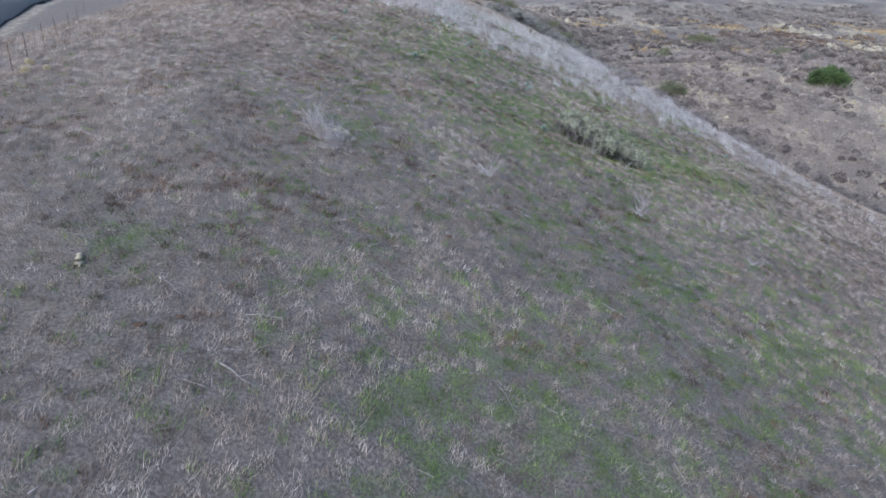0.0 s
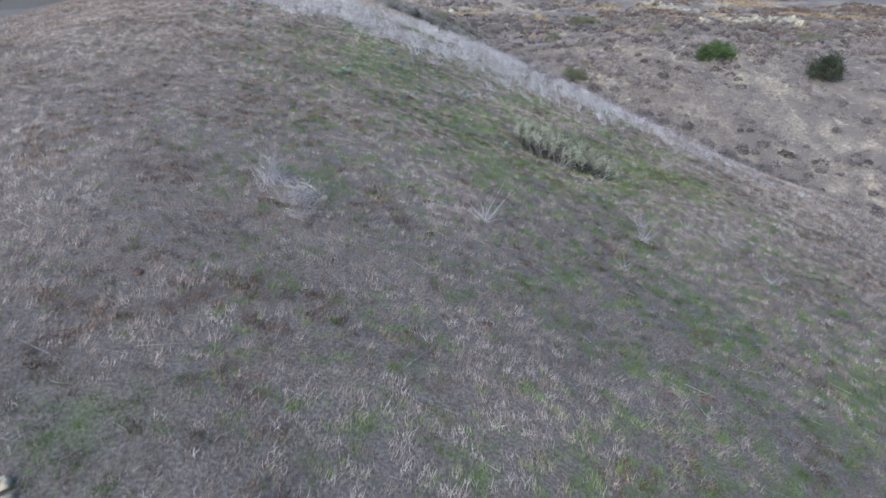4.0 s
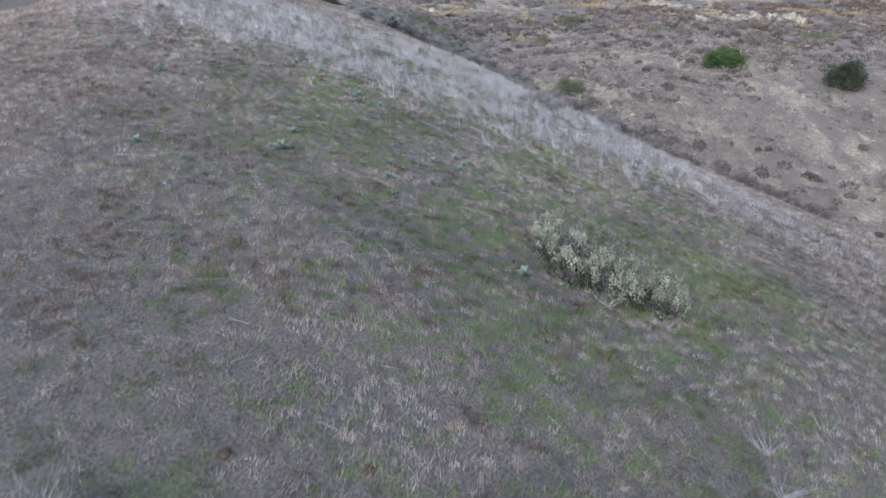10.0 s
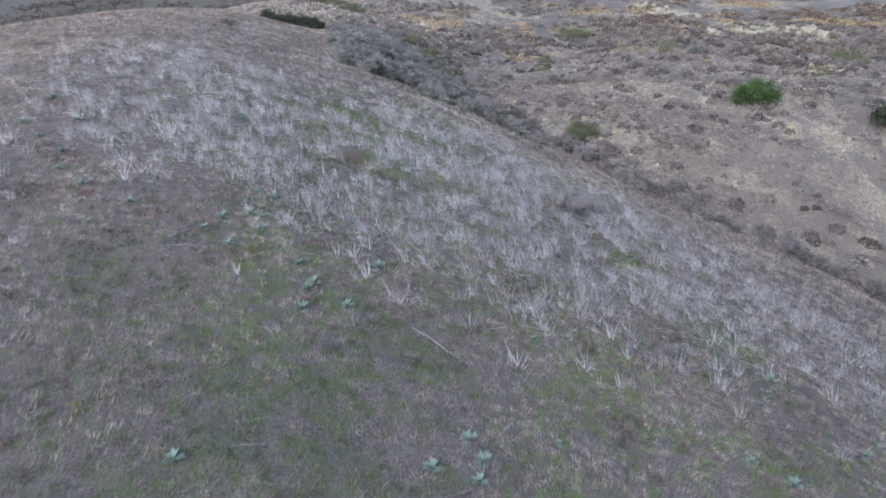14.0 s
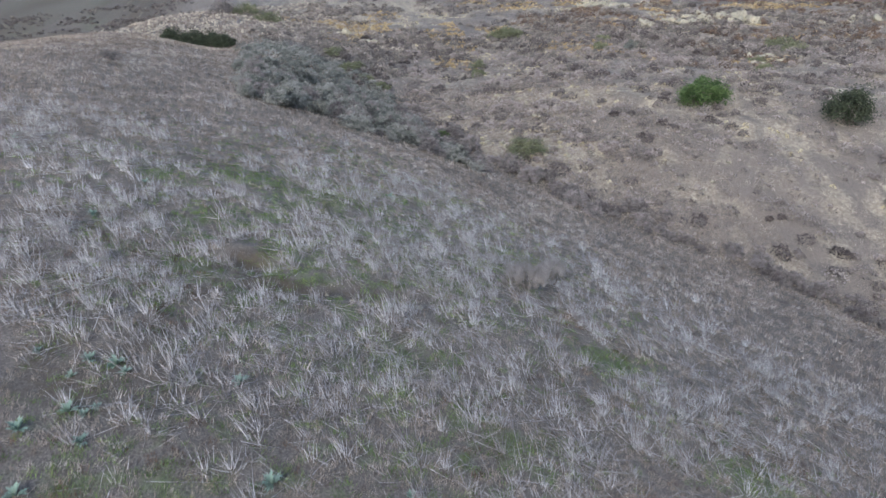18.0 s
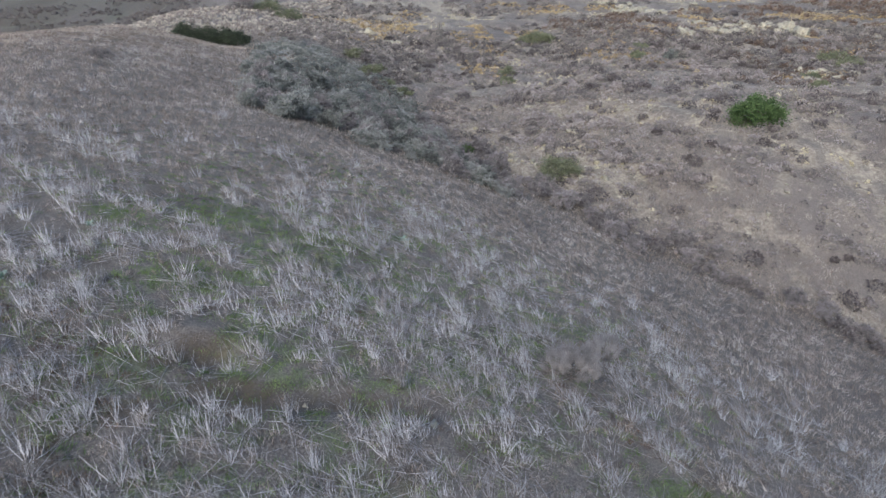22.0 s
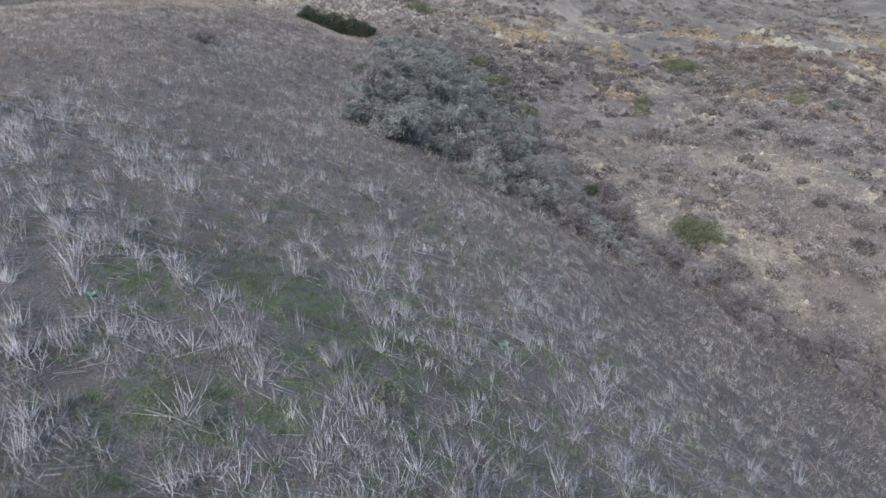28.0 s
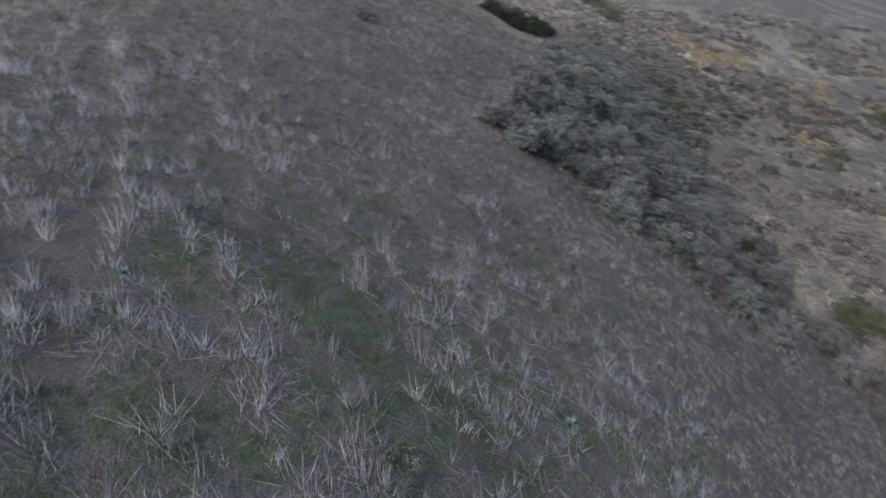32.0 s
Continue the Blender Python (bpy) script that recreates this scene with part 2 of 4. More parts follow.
def ground_z(x, y):
    """Height of the ground in metres."""
    x, y = np.asarray(x, float), np.asarray(y, float)
    a, b = spur_z(x, y), slope_z(x, y)
    z = 1.5 * np.logaddexp(a / 1.5, b / 1.5) + 6.5 * hump(x, y, 28, 250, 16, 28) + 3.0 * hump(x, y, 42, 262, 16, 22)
    near = 1 / (1 + np.exp((np.hypot(x - 5, y - 90) - 160) / 15))
    z = z + 0.16 * wave(x, y, 4.5, 11) + 0.07 * wave(x, y, 1.6, 12) * near + 0.35 * wave(x, y, 14, 13)
    z = z - 1.0 * hump(x, y, 8, 73, 26, 14) - 0.7 * hump(x, y, 15, 61, 7, 7)
    z = z - 0.8 * hump(x, y, 8.1, 112.4, 1.5, 0.9) + 0.45 * hump(x, y, 6.6, 114.6, 2.6, 0.9, -15) - 0.45 * hump(x, y, 13.5, 109.6, 6.5, 1.2, -3)
    return z


# ---- tools for shapes ----
rng = np.random.default_rng(7)


def sheet(name, verts, faces, mat, tone=None, smooth=False):
    """A mesh from arrays; faces is an array of rows of corner numbers."""
    verts, faces = np.asarray(verts, np.float32), np.asarray(faces, np.int32)
    me = bpy.data.meshes.new(name)
    me.vertices.add(len(verts))
    me.vertices.foreach_set("co", verts.ravel())
    side = faces.shape[1]
    me.loops.add(faces.size)
    me.loops.foreach_set("vertex_index", faces.ravel())
    me.polygons.add(len(faces))
    me.polygons.foreach_set("loop_start", np.arange(0, faces.size, side, dtype=np.int32))
    me.polygons.foreach_set("loop_total", np.full(len(faces), side, np.int32))
    if smooth:
        me.polygons.foreach_set("use_smooth", np.ones(len(faces), bool))
    if tone is not None:
        me.attributes.new("tone", "FLOAT", "POINT").data.foreach_set("value", np.asarray(tone, np.float32))
    me.materials.append(mat)
    me.update(calc_edges=True)
    return me


def part(name, me, parent, label=""):
    ob = new(name, me)
    ob.parent = parent
    return tagged(ob, label)


def spikes(base, tip, width, tone, sides=3):
    """Slender three-sided spikes from base to tip (rows of x, y, z)."""
    base, tip = np.asarray(base, float), np.asarray(tip, float)
    n = len(base)
    ax = tip - base
    ax /= np.linalg.norm(ax, axis=1, keepdims=True) + 1e-9
    ref = np.where(np.abs(ax[:, 2:]) > 0.8, [[1.0, 0, 0]], [[0, 0, 1.0]])
    u = np.cross(ax, ref)
    u /= np.linalg.norm(u, axis=1, keepdims=True)
    v = np.cross(ax, u)
    w = np.broadcast_to(np.asarray(width, float), (n,))[:, None]
    ring = [base + w * (math.cos(a) * u + math.sin(a) * v) for a in (2 * math.pi * k / sides for k in range(sides))]
    verts = np.stack([*ring, tip], 1).reshape(-1, 3)
    k0 = np.arange(n)[:, None] * (sides + 1)
    faces = np.concatenate([np.concatenate([k0 + k, k0 + (k + 1) % sides, k0 + sides], 1) for k in range(sides)])
    return verts, faces, np.repeat(np.broadcast_to(tone, (n,)), sides + 1)


def blades(base, tip, width, tone):
    """Slim grass blades from base to tip, each turned its own way."""
    base, tip = np.asarray(base, float), np.asarray(tip, float)
    n = len(base)
    a = rng.uniform(0, math.pi, n)
    side = np.stack([np.cos(a), np.sin(a), 0 * a], 1) * np.broadcast_to(width, (n,))[:, None]
    verts = np.stack([base - side, base + side, tip], 1).reshape(-1, 3)
    return verts, np.arange(n * 3).reshape(n, 3), np.repeat(np.broadcast_to(tone, (n,)), 3)


def leaves(at, size, tone, up=0.3, long=1.6):
    """Small folded leaves (two triangles sharing a midrib) turned every way."""
    at = np.asarray(at, float)
    n = len(at)
    d = rng.normal(size=(n, 3))
    d[:, 2] = np.abs(d[:, 2]) * 0.6 + up
    d /= np.linalg.norm(d, axis=1, keepdims=True)
    s = np.cross(d, rng.normal(size=(n, 3)))
    s /= np.linalg.norm(s, axis=1, keepdims=True) + 1e-9
    nn = np.cross(d, s)
    w = np.broadcast_to(size, (n,))[:, None]
    verts = np.stack([at - d * w * long * 0.5, at + s * w * 0.5 + nn * w * 0.18, at + d * w * long * 0.5, at - s * w * 0.5 + nn * w * 0.18], 1).reshape(-1, 3)
    k = np.arange(n)[:, None] * 4
    faces = np.concatenate([k + [0, 1, 2], k + [0, 2, 3]])
    return verts, faces, np.repeat(np.broadcast_to(tone, (n,)), 4)


def join(*pieces):
    """Several (verts, faces, tone) as one."""
    vs, fs, ts, k = [], [], [], 0
    for v, f, t in pieces:
        vs.append(v), fs.append(f + k), ts.append(t)
        k += len(v)
    return np.concatenate(vs), np.concatenate(fs), np.concatenate(ts)


def tube(points, radii, sides=6):
    """A bent tapering limb through the points, in triangles."""
    p = np.asarray(points, float)
    rows = []
    for i in range(len(p)):
        ax = p[min(i + 1, len(p) - 1)] - p[max(i - 1, 0)]
        ax = ax / (np.linalg.norm(ax) + 1e-9)
        u = np.cross(ax, [0.31, 0.2, 0.93] if abs(ax[2]) < 0.9 else [1, 0, 0])
        u /= np.linalg.norm(u)
        v = np.cross(ax, u)
        a = np.arange(sides) * 2 * math.pi / sides
        rows.append(p[i] + radii[i] * (np.cos(a)[:, None] * u + np.sin(a)[:, None] * v))
    rows.append(p[-1:] + 0.0)
    rows.append(p[:1] + 0.0)
    verts, faces, k = np.concatenate(rows), [], sides * len(p)
    for i in range(len(p) - 1):
        for j in range(sides):
            a, b = i * sides + j, i * sides + (j + 1) % sides
            faces += [(a, b, b + sides), (a, b + sides, a + sides)]
    for j in range(sides):
        faces.append((k - sides + j, k - sides + (j + 1) % sides, k))
        faces.append(((j + 1) % sides, j, k + 1))
    return verts, np.array(faces), np.full(len(verts), 0.5)


def lump(size, rough, seed, cuts=3, flat=0.55):
    """A weathered stone: a cut-up ball pushed about by noise, flatter below."""
    bm = bmesh.new()
    bmesh.ops.create_icosphere(bm, subdivisions=cuts, radius=1.0)
    for v in bm.verts:
        q = v.co * 1.3 + Vector((seed * 3.1, seed * 1.7, 0))
        v.co *= 1 + rough * noise.noise(q) + rough * 0.5 * noise.noise(q * 2.7)
        v.co = Vector((v.co.x * size[0], v.co.y * size[1], (v.co.z if v.co.z > 0 else v.co.z * flat) * size[2]))
    out = np.array([v.co for v in bm.verts]), np.array([[v.index for v in f.verts] for f in bm.faces])
    bm.free()
    return out


def stand(name, x, y, label, category, group="", kind="", sink=0.0):
    """An empty on the ground that will hold the parts of a thing."""
    ob = new(name)
    ob.empty_display_size = 0.2
    ob.location = (x, y, float(ground_z(x, y)) - sink)
    return tagged(ob, label, category, group, kind)


# ---- the ground ----
def near_far(steps):
    """Coordinates along one axis from (start, end, step) stretches."""
    return np.unique(np.concatenate([np.arange(a, b, s) for a, b, s in steps]).round(3))


GREENS = [(9, 131, 5, 3.5), (14, 129, 4, 2), (23, 133, 3, 2), (2, 129, 2, 2), (10, 121, 2, 1.5), (15.5, 126, 1.0, 6), (26, 118, 3, 2),
          (10, 114, 2, 1.5), (31, 122, 4, 2), (4, 112, 1.5, 2), (30, 104, 3, 2), (8, 104, 3, 1.2), (12, 101, 2.5, 1.5), (32, 92, 2.5, 2),
          (18, 59, 1.6, 3), (-6.5, 43.5, 2.2, 0.8), (-12, 24, 2, 1.5), (24, 64, 6, 3), (9.2, 111.0, 0.9, 0.7), (21, 113, 2, 1), (22, 107, 3, 1),
          (-5.0, 41.6, 0.7, 1.7), (-5.9, 43.0, 1.6, 0.6), (17.4, 54.6, 1.6, 1.6), (26.1, 118.5, 2.0, 1.4), (32.0, 121.4, 2.2, 1.5), (14.4, 101.9, 2.2, 1.1), (17.7, 102.1, 1.6, 1.0), (4.6, 116.3, 1.2, 1.0)]


def green_cover(x, y):
    """How green the turf is, 0 to 1."""
    g = 0.30 * wave(x, y, 1.9, 21) + 0.55 * wave(x, y, 0.75, 22) + 0.55 * wave(x, y, 0.37, 28) + 0.30 * wave(x, y, 6, 23)
    zone = np.clip(1.3 - np.abs(x - 11) / 24, 0.12, 1) / (1 + np.exp((y - 96) / 5))
    zone = zone + 1.0 * np.exp(-((y - 122) / 26) ** 2 - ((x - 14) / 20) ** 2)
    out = (1.25 * g + 0.27 + 0.06 * (y > 58)) * zone * 0.95
    for cx, cy, rx, ry in GREENS:
        out = np.maximum(out, hump(x, y, cx, cy, rx, ry) * (0.9 + 0.8 * g))
    field = (0.35 + 0.4 * wave(x, y * 0.3, 14, 24)) / (1 + np.exp((390 - y) / 12)) / (1 + np.exp((x + 30) / 14))
    return np.clip(np.maximum(out, field), 0, 1)


def drawn(y):
    """Stretches patches along the flatter ground farther up the hillside."""
    return np.where(y < 240, 0.85 * y, 204 + 0.45 * (y - 240))


def straw_cover(x, y):
    """Bleached and ochre grass on the hillside across the gully."""
    far = 1 / (1 + np.exp(-(slope_z(x, y) - spur_z(x, y)) / 1.5))
    d = drawn(y)
    s = 0.36 + 0.40 * wave(x, d, 16, 31) + 0.45 * wave(x, d, 5, 32) + 0.40 * wave(x, d, 2.2, 33)
    s = s - 0.18 / (1 + np.exp((y - 178) / 5)) + 0.5 * hump(x, y, 90, 400, 90, 26, 0) + 0.35 * hump(x, y, 66, 190, 10, 26, 30)
    verge = 0.9 * np.exp(-((x + 53.4 + 0.36 * (y - 83)) / 1.3) ** 2) * (y < 190)
    track = 0.8 * np.exp(-((y - 420 - 0.9 * (x + 40)) / 5) ** 2) + 0.8 * np.exp(-((y - 372 - 0.8 * (x + 40)) / 4) ** 2)
    west = 1 / (1 + np.exp((x + 12) / 6)) / (1 + np.exp((300 - y) / 8))
    return np.clip(np.clip(s, 0, 1) * far * (1 - 0.95 * west) + verge + track * west, 0, 1)


def dug_cover(x, y):
    """Trodden or dug earth."""
    return hump(x, y, 14.0, 109.6, 7.0, 1.3, 3) * 0.85 + hump(x, y, 7.4, 113.1, 1.5, 1.1) * 1.1 + 0.45 * hump(x, y, 9, 110.6, 2.4, 1.5)


def bare_cover(x, y):
    """Earth that shows through, dug, trodden or between the stalks."""
    b = dug_cover(x, y) + 0.75 * np.clip(0.15 + wave(x, y, 1.9, 26) + 0.5 * wave(x, y, 6, 27), 0, 1) * np.exp(-((y - 120) / 24) ** 4 - ((x - 12) / 34) ** 4) + 0.6 * hump(x, y, 1, 99, 5, 3)
    west = (0.75 + 0.3 * wave(x, y * 0.4, 12, 25)) / (1 + np.exp((x + 6) / 5)) / (1 + np.exp((372 - y) / 8)) / (1 + np.exp((ground_z(x, y) + 13) / 1.5))
    # same dark cover under the gully scrub, so gaps between shrubs come out dark
    return np.clip(np.maximum(b + 0.8 * gully_cover(x, y), west), 0, 1)


def gully_cover(x, y):
    """Where the sage scrub of the gully stands."""
    low = 173 - 0.22 * (x - 10) + 1.5 * wave(x, y, 5, 71)
    high = 284 - 1.5 * np.abs(x - 22) + 4 * wave(x, y, 7, 72)
    inside = (y > low) & (y < high) & (x > 9.5 + 0.06 * (y - 174)) & (x < 47)
    floor = np.exp(-((spur_z(x, y) - slope_z(x, y)) / 2.6) ** 2) * (y > 118) * (y < 215)
    return np.where(inside, 0.95, 0) + 0.8 * floor * (~inside)


LEDGES = [(51.8, 249, 2.6), (70.6, 221, 3.0), (67.4, 175.2, 2.2), (72.9, 179.5, 2.6), (77.6, 167.9, 2.2), (83.8, 163.4, 2.4), (65.8, 165.2, 1.8), (76, 155.4, 2.0), (121.4, 195.6, 3.2),
          (56, 312, 3.5), (54, 372, 3), (169, 296, 5), (190, 290, 5), (201, 286, 5), (195, 376, 8), (191, 409, 6), (197, 390, 6), (189, 362, 6), (154, 327, 5), (143, 286, 3), (165, 300, 4), (181, 303, 5), (150, 232, 3.5), (92, 204, 2.5), (86, 187, 1.6)]


def chalk_cover(x, y):
    """Pale soil that shows on the hillside across the gully."""
    far = 1 / (1 + np.exp(-(slope_z(x, y) - spur_z(x, y)) / 1.5))
    c = 0.5 * wave(x, drawn(y), 7, 41) + 0.2 * wave(x, drawn(y), 28, 42) + 0.5 * wave(x, drawn(y), 2.3, 43) - 0.36
    for cx, cy, r in LEDGES:
        c = c + 0.7 * hump(x, y, cx, cy, 1.7 * r, r, 20) * (0.7 + 1.3 * wave(x * 0.5, y * 1.5, 1.8, 44))
    line = np.clip(1 - np.abs(wave(x + 0.5 * y, y * 0.8, 6, 6) - 0.45) / 0.16, 0, 1) * np.clip(0.5 + 1.6 * wave(x, y, 10, 45), 0, 1)
    c = c + 0.75 * line + 0.1 * hump(x, y, 78, 184, 16, 16) + 0.1 * hump(x, y, 90, 165, 14, 12)
    return np.clip(c, 0, 1) * far


def build_ground():
    xs = near_far([(-2400, -400, 200), (-400, -120, 40), (-120, -78, 6), (-78, -48, 1.0), (-48, 62, 0.6), (62, 150, 1.1), (150, 260, 2.2), (260, 400, 10), (400, 2600, 200)])
    ys = near_far([(-1500, -300, 200), (-300, -20, 40), (-20, 2, 4), (2, 215, 0.6), (215, 430, 2.2), (430, 640, 10), (640, 3200, 200)])
    gx, gy = np.meshgrid(xs, ys)
    gz = ground_z(gx, gy)
    nx, ny = len(xs), len(ys)
    k = (np.arange(ny - 1)[:, None] * nx + np.arange(nx - 1)[None]).ravel()
    me = sheet("ground", np.stack([gx, gy, gz], -1).reshape(-1, 3), np.stack([k, k + 1, k + 1 + nx, k + nx], 1), GROUND, smooth=True)
    cover = np.stack([green_cover(gx, gy), straw_cover(gx, gy), bare_cover(gx, gy), chalk_cover(gx, gy)], -1).astype(np.float32)
    me.color_attributes.new("cover", "FLOAT_COLOR", "POINT").data.foreach_set("color", cover.ravel())
    tagged(new("ground", me), "grassy hillside with dry thatch, green turf and bare patches", "ground", kind="structure")


build_ground()


# ---- grass: countless blades, so each sort is one object ----
def scatter(x0, x1, y0, y1, step, keep):
    """Jittered places on a grid, kept with the chance that keep(x, y) gives."""
    gx, gy = np.meshgrid(np.arange(x0, x1, step), np.arange(y0, y1, step))
    x, y = gx.ravel() + rng.uniform(-step, step, gx.size) * 0.6, gy.ravel() + rng.uniform(-step, step, gx.size) * 0.6
    ok = rng.random(x.size) < keep(x, y)
    return x[ok], y[ok]


def stalk_cover(x, y):
    """Where dead mustard stalks stand thick, 0 to 1."""
    start = 1 / (1 + np.exp(-(y - np.maximum(88, 100.5 - 0.75 * np.clip(x, -14, 60))) / 2.4))
    end = 1 / (1 + np.exp((y - 147 + 4 / (1 + np.exp(-(x - 9) / 2)) + 1.1 * np.clip(x - 26, 0, 40)) / 4.5)) / (1 + np.exp((x - 52) / 4)) / (1 + np.exp(-(x + 15) / 4)) * (1 - 0.32 / (1 + np.exp(-(x - 32) / 3)))
    patch = 0.74 + 0.40 * wave(x, y, 7, 51) + 0.75 * wave(x, y, 1.8, 52)
    open_ground = 1 - np.clip(1.3 * dug_cover(x, y) + 0.4 * green_cover(x, y) + 1.3 * hump(x, y, 28.6, 115.0, 2.6, 2.2) + 1.2 * hump(x, y, 32.8, 118.6, 1.6, 1.5) + 0.65 * hump(x, y, 9, 131, 8, 5) + 0.75 * hump(x, y, 5, 141, 7, 8) + 0.3 * hump(x, y, 16, 143, 10, 6), 0, 0.95)
    return np.clip(start * end * patch * open_ground, 0, 1)


def turf(x, y, count, height, spread, width, tone_shift=0.0):
    """Bases, tips, widths and tones of count blades round each place."""
    x, y = np.repeat(x, count), np.repeat(y, count)
    n = len(x)
    bx, by = x + rng.normal(0, spread, n), y + rng.normal(0, spread, n)
    bz = ground_z(bx, by) - 0.02
    h = height * rng.uniform(0.45, 1.25, n)
    comb = wave(bx, by, 6, 61) * 2.4
    lx = np.cos(comb) * 0.35 + rng.normal(0, 0.45, n)
    ly = np.sin(comb) * 0.35 + rng.normal(0, 0.45, n)
    base = np.stack([bx, by, bz], 1)
    tip = base + np.stack([lx * h, ly * h, h], 1)
    tone = np.clip(0.46 + 0.25 * np.repeat(rng.normal(0, 1, n // count), count) + rng.normal(0, 0.08, n) + 0.24 * wave(bx, by, 0.9, 62) + 0.18 * wave(bx, by, 3.5, 63) + tone_shift, 0, 1)
    return base, tip, width * rng.uniform(0.6, 1.3, n), tone


def near_part(x, y):
    return 1 / (1 + np.exp((y - 150) / 8)) / (1 + np.exp((np.abs(x - 6) - 38) / 4))


def dry_keep(x, y):
    thick = np.exp(-((y - 120) / 20) ** 4 - ((x - 12) / 32) ** 4)
    return np.clip(near_part(x, y) * (1 - 0.68 * thick) * (1 - 0.7 * bare_cover(x, y)) * (1 - 0.85 * green_cover(x, y)), 0, 1)


def build_grass():
    x, y = scatter(-36, 52, 8, 170, 0.46, dry_keep)
    v, f, t = blades(*turf(x, y, 26, 0.26, 0.13, 0.0095))
    tagged(new("dry_grass", sheet("dry_grass", v, f, DRY_BLADE, t)), "short bleached grey-brown dry grass on the hillside", "grass", kind="stuff")
    x, y = scatter(-50, 92, 60, 330, 0.72, lambda a, b: ((a < 22) | (b < 240)) * (1 - 0.97 * near_part(a, b)) * (1 - 0.5 * green_cover(a, b)))
    v, f, t = blades(*turf(x, y, 9, 0.46, 0.22, 0.024, 0.02))
    tagged(new("crest_grass", sheet("crest_grass", v, f, DRY_BLADE, t)), "knee-high brown dry grass over the farther slope", "grass", kind="stuff")
    x, y = scatter(-30, 48, 8, 160, 0.45, lambda a, b: np.clip(green_cover(a, b) * 1.7 - 0.1 + 0.03 * (b < 95), 0, 0.9))
    v, f, t = blades(*turf(x, y, 30, 0.20, 0.15, 0.012))
    tagged(new("green_grass", sheet("green_grass", v, f, GREEN_BLADE, t)), "patches of fresh green grass among dry thatch", "grass", kind="stuff")


def build_weeds():
    """Russet dead weeds in small low patches between the grass."""
    x, y = scatter(-30, 40, 8, 120, 0.5, lambda a, b: 0.75 * (0.6 * wave(a, b, 0.9, 65) + 0.5 * wave(a, b, 2.6, 66) + 0.25 * wave(a, b, 9, 67) > 0.42) * near_part(a, b))
    v, f, t = blades(*turf(x, y, 24, 0.20, 0.16, 0.016))
    tagged(new("russet_weeds", sheet("russet_weeds", v, f, RUSSET_BLADE, t)), "low patches of russet dead weeds among dry grass", "weeds", kind="stuff")


def stalk_bunch(n, height, spread, lean, lying=0.42):
    """Spikes of one bunch of dead stalks about the origin."""
    r, a = np.abs(rng.normal(0, spread, n)), rng.uniform(0, 2 * math.pi, n)
    base = np.stack([r * np.cos(a), r * np.sin(a), np.full(n, -0.05)], 1)
    h = height * rng.uniform(0.45, 1.1, n)
    out = np.stack([np.cos(a), np.sin(a)], 1) * (rng.random(n) * lean)[:, None] + rng.normal(0, 0.2, (n, 2))
    flat = rng.random(n) < lying
    out[flat] = out[flat] * 3.0 + rng.normal(0, 0.5, (int(flat.sum()), 2))
    tip = base + np.stack([out[:, 0] * h, out[:, 1] * h, np.where(flat, h * 0.30, h)], 1)
    return base, tip


CLUMPS = []


def stalk_clump(x, y):
    """One clump as a thing of its own, each stalk a part; eight shapes that share their meshes."""
    if len(CLUMPS) < 8:
        n = int(rng.integers(18, 28))
        b, t = stalk_bunch(n, rng.uniform(1.0, 1.9), rng.uniform(0.2, 0.45), rng.uniform(0.4, 0.75), 0.25)
        width, base_tone = rng.uniform(0.008, 0.015, n), rng.normal(0.62, 0.14)
        ob = stand("dead_stalk_clump", x, y, "clump of pale grey dead mustard stalks", "stalks", "dead stalk clumps on the slope")
        for k in range(n):
            v, f, s = spikes(b[k:k + 1], t[k:k + 1], width[k], np.clip(base_tone + rng.normal(0, 0.12), 0, 1))
            part("stalk", sheet("stalk", v, f, STALK, s), ob)
        CLUMPS.append(ob)
        return
    m = Matrix.LocRotScale((x, y, float(ground_z(x, y))), Euler((0, 0, rng.uniform(0, 6.28))), Vector((1, 1, 1)) * rng.uniform(0.6, 1.1))
    copy_thing(CLUMPS[int(rng.integers(0, 8))], m)


